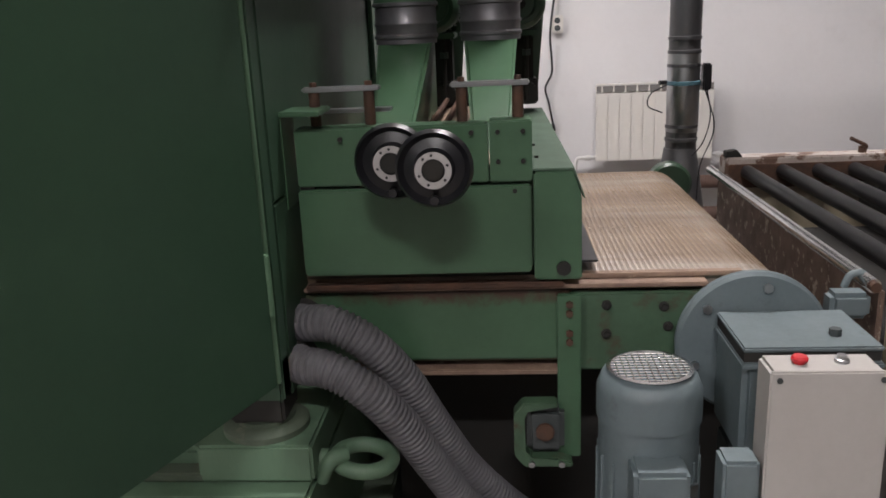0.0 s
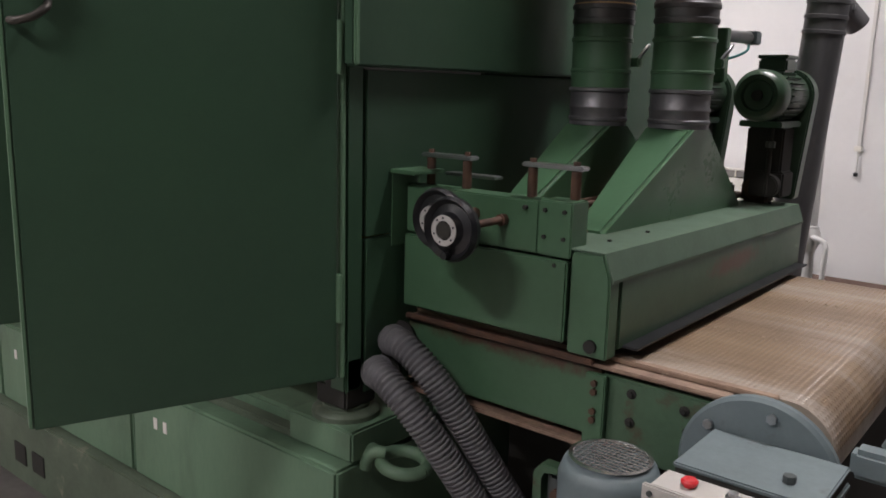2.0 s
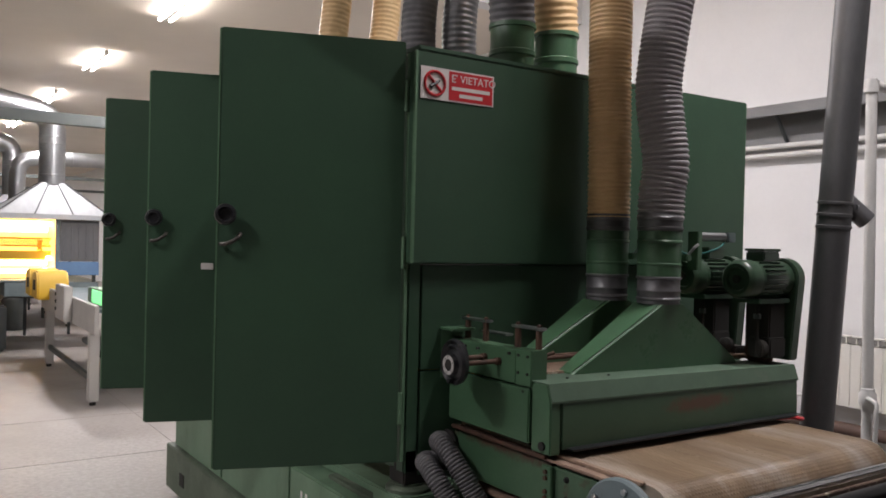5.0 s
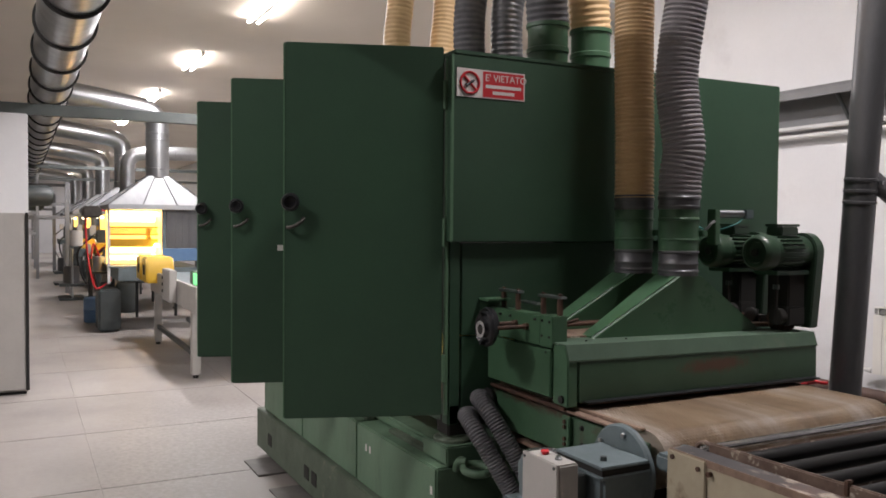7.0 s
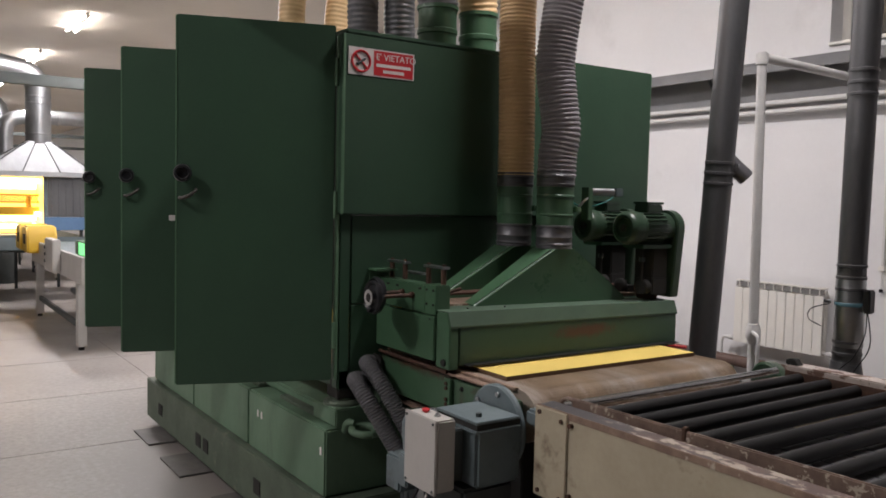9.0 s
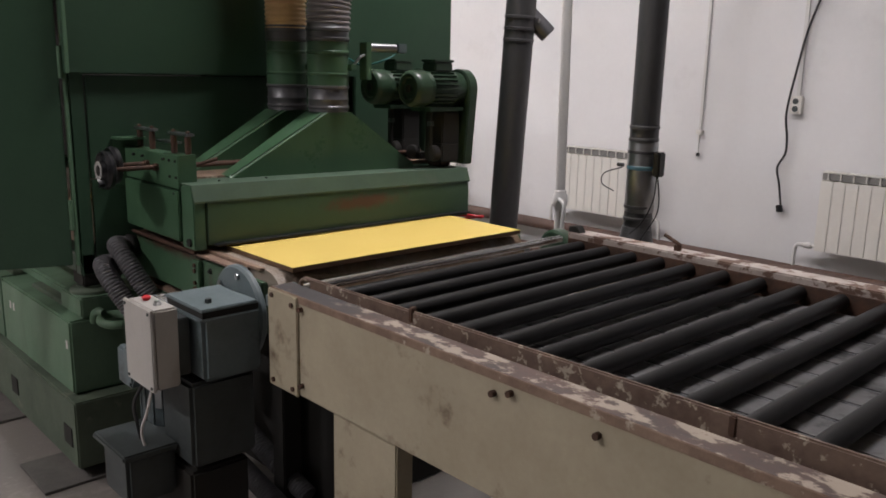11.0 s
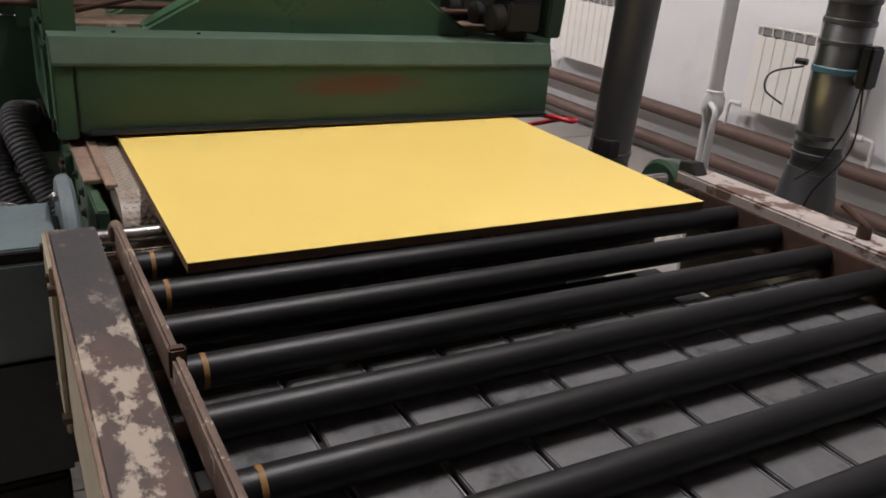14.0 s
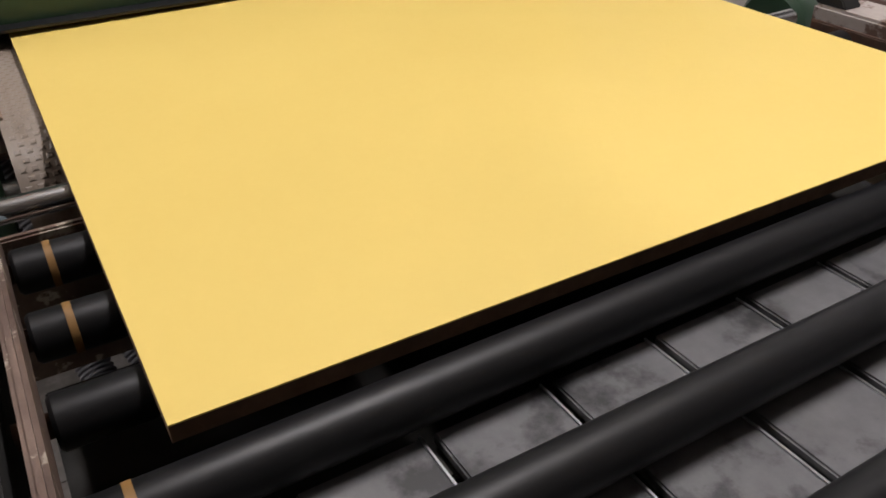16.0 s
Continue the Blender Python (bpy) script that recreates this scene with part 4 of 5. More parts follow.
part("fan_grille", cap, CHROME, motor, "bright wire fan grille")
part("terminal_box", box(mx - 0.05, mx + 0.05, my - r - 0.06, my - r + 0.02, 0.60, 0.73, 0.008), GREY_PAINT, motor)
part("name_plate", box(mx + 0.06, mx + 0.085, my - 0.079, my - 0.070, 0.52, 0.66, 0.001, turn=(38, (mx + 0.07, my - 0.075, 0))), STEEL, motor)
for a in range(0, 360, 20):
    c, q = math.cos(radians(a)), math.sin(radians(a))
    part("fin", rod((mx + (r + 0.002) * c, my + (r + 0.002) * q, 0.46), (mx + (r + 0.002) * c, my + (r + 0.002) * q, 0.70), 0.003, 6), GREY_PAINT, motor)
part("coupling", box(0.22, 0.44, 1.33, 1.50, 0.40, 0.449, 0.01), GREY_DARK, GM)
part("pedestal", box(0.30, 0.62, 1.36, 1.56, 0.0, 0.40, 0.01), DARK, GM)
part("chain_case", box(0.33, 0.52, 1.20, 1.36, 0.30, 0.46, 0.012), GREY_DARK, GM, "greasy grey gear case")
part("case_rim", box(0.30, 0.55, 1.18, 1.355, 0.462, 0.485, 0.006), GREY_DARK, GM)

CB = thing("control_box", (0.55, 1.24, 0.66), "beige switch box with a red stop button", "switch box")
part("case", box(0.430, 0.614, 1.268, 1.345, 0.695, 0.943, 0.006), BEIGE, CB)
part("cover", box(0.425, 0.619, 1.258, 1.2675, 0.690, 0.947, 0.003), BEIGE, CB)
for x in (0.440, 0.604):
    for z in (0.704, 0.933):
        part("screw", rod((x, 1.2575, z), (x, 1.2545, z), 0.005, 10), GREY_DARK, CB)
part("stop_button", lathe([(0.009, 0), (0.009, 0.004), (0.0135, 0.005), (0.0140, 0.010), (0.011, 0.0135), (0.004, 0.0145)], (0.486, 1.305, 0.943), seg=20), RED, CB, "red mushroom button")
part("start_button", lathe([(0.012, 0), (0.012, 0.006), (0.008, 0.008), (0.008, 0.013)], (0.556, 1.308, 0.943), seg=20), STEEL, CB, "metal push button")
part("side_box", box(0.362, 0.424, 1.27, 1.33, 0.655, 0.775, 0.006), GREY_PAINT, CB, "small grey junction box")
part("cable", sweep(curve_points([(0.53, 1.29, 0.68), (0.525, 1.27, 0.6), (0.50, 1.26, 0.53), (0.51, 1.27, 0.46)], 6), 0.0045, 8), SIGN_WHITE, CB, "pale cable")
part("cable", sweep(curve_points([(0.50, 1.27, 0.68), (0.48, 1.25, 0.62), (0.47, 1.26, 0.55), (0.45, 1.28, 0.47)], 6), 0.006, 8), BLACK, CB, "black cable")
part("mount", box(0.46, 0.60, 1.3455, 1.387, 0.72, 0.90, 0.004), GREY_DARK, CB)

# ---- roller table ----
RT = thing("roller_table", (2.2, 2.3, 0), "cream chipped roller table with black rubber rollers", "conveyor")
TX0, TX1 = 0.775, 3.75
ROLL_X0, ROLL_STEP, ROLL_STEP_WIDE, ROLL_R, ROLL_Z = 0.864, 0.1235, 0.134, 0.024, 0.958
near = part("near_side", box(TX0 + 0.135, TX1, 1.562, 1.578, 0.705, 1.0, 0.002), CREAM, RT, "cream painted side panel with rust spots")
part("end_plate", box(TX0, TX0 + 0.155, 1.553, 1.5615, 0.70, 1.003, 0.003), CREAM, RT)
part("end_plate_body", box(TX0 + 0.002, TX0 + 0.132, 1.5625, 1.64, 0.70, 0.996, 0.003), CREAM, RT)
part("top_flange", box(TX0 + 0.003, TX1, 1.5635, 1.637, 1.0, 1.006, 0.002), CREAM_TOP, RT, "flange with flaking cream paint on dark steel")
part("inner_rail", box(TX0 + 0.14, TX1, 1.6375, 1.641, 0.90, 0.999, 0.001), DARK, RT)
part("flange_lip", box(TX0 + 0.003, TX1, 1.5585, 1.5632, 0.985, 1.0075, 0.0015), RAIL_OLD, RT, "rubbed pale lip")
bar = box(TX0 + 0.06, TX1, 1.6605, 1.6735, 0.968, 1.024, 0.004)
bmesh.ops.rotate(bar, cent=(TX0, 1.666, 1.0), matrix=Matrix.Rotation(radians(-0.75), 3, "Y"), verts=bar.verts)
part("guide_bar", bar, BAR_OLD, RT, "upright worn flat guide bar")
part("bar_hook", sweep(curve_points([(TX0 + 0.07, 1.667, 1.015), (TX0 + 0.04, 1.667, 1.018), (TX0 + 0.015, 1.664, 1.005), (TX0 + 0.012, 1.662, 0.98)], 5), 0.0075, 10), BAR_OLD, RT)
# Dark strip paints the shade at the bottom of the deep gap
part("gap_floor", box(TX0 + 0.14, TX1, 1.641, 1.659, 0.93, 0.94, 0.001), DARK, RT)
part("far_rail", box(0.79, TX1, 2.955, 3.045, 0.93, 1.008, 0.005), FAR_RAIL, RT, "far rail with flaking whitish paint")
part("far_side", box(0.79, TX1, 3.03, 3.044, 0.705, 0.928, 0.002), CREAM, RT)
part("far_guide", box(0.80, TX1, 2.945, 2.953, 0.90, 0.985, 0.002), RUST, RT)
part("far_stop", prism([(0.79, 1.0085), (0.79, 1.03), (0.83, 1.035), (0.85, 1.0085)], "y", 2.96, 3.0, 0.002), DARK, RT)
part("lever", sweep(curve_points([(1.275, 2.995, 1.0085), (1.285, 2.99, 1.03), (1.26, 2.985, 1.045), (1.225, 2.98, 1.062)], 5), 0.007, 8), RUST, RT, "small rusty clamp lever")
part("lever_base", rod((1.275, 2.995, 1.008), (1.275, 2.995, 1.03), 0.014, 12), RUST, RT)
part("end_crossbar", box(0.762, 0.774, 1.645, 2.944, 0.752, 0.950, 0.003), BAR_OLD, RT, "worn brown end plate under the bright shaft")
part("chrome_shaft", rod((0.740, 1.625, 0.968), (0.740, 2.97, 0.968), 0.015, 18), CHROME, RT, "bright worn steel shaft")
part("shaft_end", rod((0.740, 1.612, 0.968), (0.740, 1.6245, 0.968), 0.011, 14), RUST, RT, "rusty shaft end")
k = 0
rx = ROLL_X0
ROLL_END = 2.94
sleeve = lathe([(0.012, 0), (ROLL_R - 0.003, 0.0005), (ROLL_R, 0.004), (ROLL_R, 1.272), (ROLL_R - 0.003, 1.2755), (0.012, 1.276)], (rx, 1.676, ROLL_Z), (0, 1, 0), 32)
first = part("roller", sleeve, RUBBER, RT, "black rubber roller")
axle = part("axle", rod((rx, 1.648, ROLL_Z), (rx, 2.955, ROLL_Z), 0.011, 12), RUST, first)
collar = part("collar", lathe([(ROLL_R - 0.002, 0), (ROLL_R + 0.0006, 0.001), (ROLL_R + 0.0006, 0.008), (ROLL_R - 0.002, 0.009)], (rx, 1.708, ROLL_Z), (0, 1, 0), 28), material("ochre_collar", (0.32, 0.17, 0.05), rough=0.6), first)
while rx + ROLL_STEP < TX1 - 0.1:
    rx += ROLL_STEP if k < 4 else ROLL_STEP_WIDE
    k += 1
    r2 = new("roller", first.data)
    r2.parent, r2.location = RT, (rx - ROLL_X0, 0, 0)
    tagged(r2, "black rubber roller")
    for o in (axle, collar) if k % 2 else (axle,):
        c2 = new(o.name.split(".")[0], o.data)
        c2.parent = r2
for k in range(10):
    y = 1.70 + 0.121 * k
    part("slat", box(1.25, TX1 - 0.03, y, y + 0.109, 0.917, 0.929, 0.002), SLAT, RT, "grey worn slat under the rollers")
    # Bright strip paints the light caught along the raised slat edge
    part("slat_lip", box(1.25, TX1 - 0.03, y + 0.107, y + 0.1092, 0.9292, 0.9312, 0.0), STEEL, RT, "raised slat edge, bright for the light it catches")
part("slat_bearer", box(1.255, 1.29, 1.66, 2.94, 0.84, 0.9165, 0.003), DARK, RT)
# Added dark sheet, colours the shaded void below the rollers
part("void_sheet", box(TX0 + 0.02, TX1 - 0.02, 1.66, 2.94, 0.74, 0.75, 0.002), DARK, RT)
for x0 in (1.06, 2.9):
    for y0 in (1.585, 2.95):
        part("leg", box(x0, x0 + 0.28, y0, y0 + 0.06, 0.0, 0.70, 0.004), CREAM, RT)
    part("cross_beam", box(x0 + 0.05, x0 + 0.2, 1.65, 2.945, 0.60, 0.68, 0.004), CREAM, RT)
for x, z in ((0.80, 0.985), (0.80, 0.72), (0.905, 0.975), (0.905, 0.72), (0.945, 0.97), (0.945, 0.74), (1.75, 0.97), (1.70, 0.955), (1.98, 0.955)):
    part("bolt", rod((x, 1.5615, z), (x, 1.548, z), 0.008, 8), RUST, RT)
for x in (1.305, 2.2):
    part("guide_clip", box(x - 0.008, x + 0.008, 1.657, 1.678, 1.0, 1.041, 0.003), RUST, RT)

# ---- the board that is being fed out ----
BOARD_LEN, BOARD_T = 2.0, 0.018
board = thing("board", (0, 2.3, 0.982), "flat board with a smooth yellow face and brown core", "board")
part("face", box(-BOARD_LEN, 0, 1.75, 2.858, 0.9985, 1.0, 0), BOARD, board, "smooth yellow face")
part("core", box(-BOARD_LEN, 0, 1.75, 2.858, 0.9825, 0.9983, 0), BOARD_EDGE, board, "brown pressed core")

# ---- floor ducts ----
def floor_duct(name, base, top, r, joints, label):
    d = thing(name, base, label, "duct", "steel floor ducts")
    b, t = Vector(base), Vector(top)
    ax = (t - b).normalized()
    tube = part("tube", rod(b + ax * 0.05, t, r, 32), DUCT_GREY, d)
    part("foot", lathe([(r + 0.03, 0), (r + 0.03, 0.012), (r + 0.008, 0.016), (r + 0.006, 0.12), (r, 0.125)], b, ax, 32), DUCT_GREY, d)
    for h in joints:
        for o in (-0.055, 0.0, 0.055):
            part("band", lathe([(r, -0.008), (r + 0.004, -0.006), (r + 0.004, 0.006), (r, 0.008)], b + ax * (h + o), ax, 32), DUCT_GREY, d)
    return d


DA = floor_duct("floor_duct", (-0.068, 3.44, 0), (0.217, 3.44, 4.75), 0.074, (1.86, 0.75, 3.4), "dull zinc suction duct rising from the floor")
part("branch", rod((0.017, 3.450, 1.98), (0.132, 3.560, 1.83), 0.045, 20, w=0.004), DUCT_CUFF, DA, "capped side branch")
part("branch_strap", box(0.067, 0.127, 3.485, 3.510, 1.885, 1.905, 0.002), STEEL, DA)
part("gate", box(-0.023, 0.067, 3.360, 3.410, 0.80, 0.86, 0.004), DARK, DA)
DB = floor_duct("floor_duct", (0.742, 3.52, 0), (0.775, 3.52, 4.75), 0.064, (2.27, 1.36, 1.0), "dull zinc suction duct with a small actuator")
part("flared_base", lathe([(0.105, 0.0), (0.105, 0.70), (0.075, 0.90), (0.067, 0.95)], (0.746, 3.52, 0.012), seg=32), DUCT_GREY, DB)
part("silver_sleeve", lathe([(0.064, 0), (0.0665, 0.004), (0.0665, 0.32), (0.064, 0.324)], (0.751, 3.520, 1.03), seg=32), STEEL, DB, "brighter zinc sleeve")
part("strap", lathe([(0.0667, 0), (0.069, 0.002), (0.069, 0.016), (0.0667, 0.018)], (0.752, 3.520, 1.225), seg=32), material("blue_strap", (0.10, 0.22, 0.27), rough=0.5), DB, "bluish tie strap")
part("actuator", box(0.825, 0.860, 3.490, 3.540, 1.20, 1.31, 0.006), BLACK, DB, "small black sensor")
part("actuator_arm", box(0.813, 0.827, 3.500, 3.530, 1.215, 1.235, 0.003), STEEL, DB)
part("actuator_side", rod((0.675, 3.490, 1.24), (0.645, 3.480, 1.24), 0.009, 10), BLACK, DB)
for pts in (((0.845, 3.500, 1.20), (0.855, 3.470, 1.10), (0.825, 3.440, 1.0), (0.775, 3.420, 0.94)), ((0.675, 3.480, 1.23), (0.605, 3.440, 1.20), (0.595, 3.440, 1.15), (0.655, 3.450, 1.12)), ((0.835, 3.520, 1.22), (0.875, 3.480, 1.05), (0.815, 3.440, 0.9), (0.805, 3.440, 0.75))):
    part("wire", sweep(curve_points(pts, 6), 0.0027, 8), BLACK, DB, "black wire")

# ---- heating and fittings along the back wall ----
def radiator(x, z, n=10):
    r = thing("radiator", (x, Y1, z), "white sectional wall radiator", "radiator", "wall radiators")
    for i in range(n):
        a = x + 0.08 * i
        b = box(a + 0.001, a + 0.079, Y1 - 0.125, Y1 - 0.118, z + 0.03, z + 0.50, 0.003)
        box(a + 0.034, a + 0.046, Y1 - 0.117, Y1 - 0.05, z + 0.04, z + 0.53, 0.002, b)
        box(a + 0.006, a + 0.074, Y1 - 0.052, Y1 - 0.046, z + 0.04, z + 0.52, 0.002, b)
        rod((a, Y1 - 0.085, z + 0.05), (a + 0.08, Y1 - 0.085, z + 0.05), 0.024, 12, b)
        rod((a, Y1 - 0.085, z + 0.52), (a + 0.08, Y1 - 0.085, z + 0.52), 0.024, 12, b)
        box(a + 0.004, a + 0.076, Y1 - 0.122, Y1 - 0.05, z + 0.553, z + 0.562, 0.002, b)
        box(a + 0.036, a + 0.044, Y1 - 0.12, Y1 - 0.052, z + 0.50, z + 0.553, 0.001, b)
        part("section", b, WHITE, r)
    # Grey strip colours in the shade inside the top grille openings
    part("top_grille_shade", box(x + 0.003, x + 0.08 * n - 0.003, Y1 - 0.112, Y1 - 0.106, z + 0.507, z + 0.549, 0), GRILLE_SHADE, r, "grey strip for the shade in the top grille")
    for zz, s in ((z + 0.05, -1), (z + 0.05, 1)):
        xs = x if s < 0 else x + 0.08 * n
        pipe = curve_points([(xs, Y1 - 0.085, zz), (xs + s * 0.07, Y1 - 0.085, zz), (xs + s * 0.13, Y1 - 0.085, zz - 0.01), (xs + s * 0.14, Y1 - 0.085, zz - 0.10), (xs + s * 0.14, Y1 - 0.08, 0.36)], 5)
        part("feed_pipe", sweep(pipe, 0.0125, 10), WHITE_PIPE, r)
        part("valve", rod((xs + s * 0.03, Y1 - 0.085, zz), (xs + s * 0.075, Y1 - 0.085, zz), 0.02, 12, w=0.003), WHITE_PIPE, r)
    for xs in (x + 0.12, x + 0.08 * n - 0.12):
        part("bracket", box(xs - 0.012, xs + 0.012, Y1 - 0.044, Y1, z + 0.48, z + 0.52, 0.002), WHITE, r)
    return r


for x in (-3.60, -1.50, 0.645):
    radiator(x, 0.495)
for z, r in ((0.35, 0.048), (0.12, 0.048)):
    hp = thing("heating_pipe", (0, Y1 - 0.08, z), "brown painted heating pipe along the wall", "pipe", "heating pipes")
    part("run", rod((-7.0, Y1 - 0.08, z), (X1 - 0.1, Y1 - 0.08, z), r, 18), BROWN_PIPE, hp)
    for x in range(-6, 9, 2):
        part("bracket", box(x - 0.015, x + 0.015, Y1 - 0.04, Y1, z - 0.06, z - 0.03, 0.002), BROWN_PIPE, hp)
WP = thing("white_pipe", (-0.05, 3.95, 0), "white plastic standpipe with a joint and a long sloping arm", "pipe")
part("riser", rod((-0.042, 3.95, 0.0), (-0.078, 3.95, 2.53), 0.027, 20), WHITE_PIPE, WP)
part("socket_joint", lathe([(0.027, 0), (0.034, 0.02), (0.042, 0.04), (0.042, 0.09), (0.034, 0.10), (0.034, 0.115), (0.027, 0.12)], (-0.054, 3.95, 0.88), seg=20), WHITE_PIPE, WP)
part("elbow", rod((-0.078, 3.95, 2.49), (-0.078, 3.95, 2.57), 0.035, 20, w=0.010), WHITE_PIPE, WP)
part("arm", rod((-0.078, 3.95, 2.54), (0.05, 5.80, 2.47), 0.026, 18), WHITE_PIPE, WP)
part("arm_socket", rod((0.04, 5.66, 2.475), (0.05, 5.81, 2.47), 0.036, 18, w=0.006), WHITE_PIPE, WP)
part("side_tap", sweep(curve_points([(-0.05, 3.93, 0.95), (-0.01, 3.90, 0.95), (0.03, 3.88, 0.93), (0.035, 3.87, 0.85), (0.03, 3.87, 0.60)], 5), 0.011, 10), WHITE_PIPE, WP)
GB = thing("wall_girder", (0, Y1 - 0.2, 2.5), "grey steel girder shelf on brackets along the wall", "girder")
part("top_flange", box(-8.0, X1 - 0.05, Y1 - 0.26, Y1, 2.83, 2.85, 0.003), GIRDER, GB)
part("front_lip", box(-8.0, X1 - 0.05, Y1 - 0.262, Y1 - 0.245, 2.76, 2.829, 0.003), GIRDER, GB)
part("web", box(-8.0, X1 - 0.05, Y1 - 0.05, Y1 - 0.01, 2.52, 2.829, 0.003), GIRDER, GB)
for i in range(9):
    x = -6.75 + 1.65 * i
    b = box(x - 0.02, x + 0.02, Y1 - 0.24, Y1 - 0.052, 2.80, 2.829, 0.002)
    rod((x, Y1 - 0.235, 2.81), (x, Y1 - 0.045, 2.56), 0.016, 8, b)
    part("bracket", b, GREY_DARK, GB)
for z, y, r in ((2.535, Y1 - 0.09, 0.022), (2.465, Y1 - 0.07, 0.022)):
    cp = solo("conduit_pipe", rod((-8, y, z), (X1 - 0.1, y, z), r, 14), WHITE_PIPE, (0, y, z), "pale conduit pipe under the wall girder", "pipe", "conduit pipes")


def wall_drop(x, z0, z1, wide, label):
    c = thing("cable_duct", (x, Y1, z0), label, "cable")
    part("trunking", box(x - wide / 2, x + wide / 2, Y1 - 0.016, Y1 - 0.001, z0, z1, 0.003), WHITE_PIPE, c)
    return c


s1 = wall_drop(-0.32, 1.26, 2.45, 0.022, "thin white trunking down to a small switch")
part("switch", box(-0.345, -0.295, Y1 - 0.03, Y1 - 0.001, 1.225, 1.26, 0.004), WHITE, s1)
part("lead", rod((-0.318, Y1 - 0.02, 1.22), (-0.318, Y1 - 0.02, 1.09), 0.006, 8), WHITE_PIPE, s1)
part("plug", rod((-0.318, Y1 - 0.02, 1.09), (-0.318, Y1 - 0.02, 1.065), 0.014, 10, w=0.003), BLACK, s1)
s2 = wall_drop(0.385, 1.53, 2.45, 0.026, "white trunking with a double socket")
part("socket", box(0.345, 0.425, Y1 - 0.045, Y1 - 0.001, 1.41, 1.53, 0.006), WHITE, s2)
for z in (1.445, 1.495):
    part("socket_face", rod((0.385, Y1 - 0.045, z), (0.385, Y1 - 0.049, z), 0.02, 16), GREY_DARK, s2)
hang = thing("hanging_cable", (0.36, Y1 - 0.03, 0.75), "black loose cable hanging on the wall with a plug", "cable")
part("cable", sweep(curve_points([(0.60, Y1 - 0.03, 2.46), (0.55, Y1 - 0.03, 2.37), (0.42, Y1 - 0.03, 2.0), (0.37, Y1 - 0.05, 1.69), (0.335, Y1 - 0.055, 1.42), (0.345, Y1 - 0.03, 1.25), (0.345, Y1 - 0.03, 1.14), (0.30, Y1 - 0.03, 1.04), (0.325, Y1 - 0.03, 0.93), (0.352, Y1 - 0.03, 0.78)], 8), 0.0075, 8), BLACK, hang)
part("plug", rod((0.34, Y1 - 0.03, 0.785), (0.35, Y1 - 0.03, 0.735), 0.023, 14, w=0.005), BLACK, hang)
solo("red_hose", sweep(curve_points([(-0.30, 3.06, 0.86), (-0.12, 3.10, 0.93), (0.02, 3.13, 0.95), (0.075, 3.17, 0.945), (0.03, 3.23, 0.935), (-0.08, 3.25, 0.91), (-0.3, 3.2, 0.83), (-0.5, 3.1, 0.76)], 8), 0.008, 10), RED, (0.1, 3.1, 0.9), "red air hose looped behind the beam", "hose")

# steel foot plates
for x0, x1, y0 in ((-3.05, -2.66, 1.19), (-2.36, -1.94, 1.18), (-1.53, -1.12, 1.23), (-0.62, -0.30, 1.19)):
    fp = thing("foot_plate", ((x0 + x1) / 2, 1.3, 0), "dark flat steel plate under a levelling foot", "plate", "foot plates")
    part("plate", box(x0, x1, y0, 1.46, 0.0, 0.012, 0.002), PLATE, fp)
    part("screw", rod(((x0 + x1) / 2, 1.40, 0.012), ((x0 + x1) / 2, 1.40, 0.075), 0.02, 12), RUST, fp)

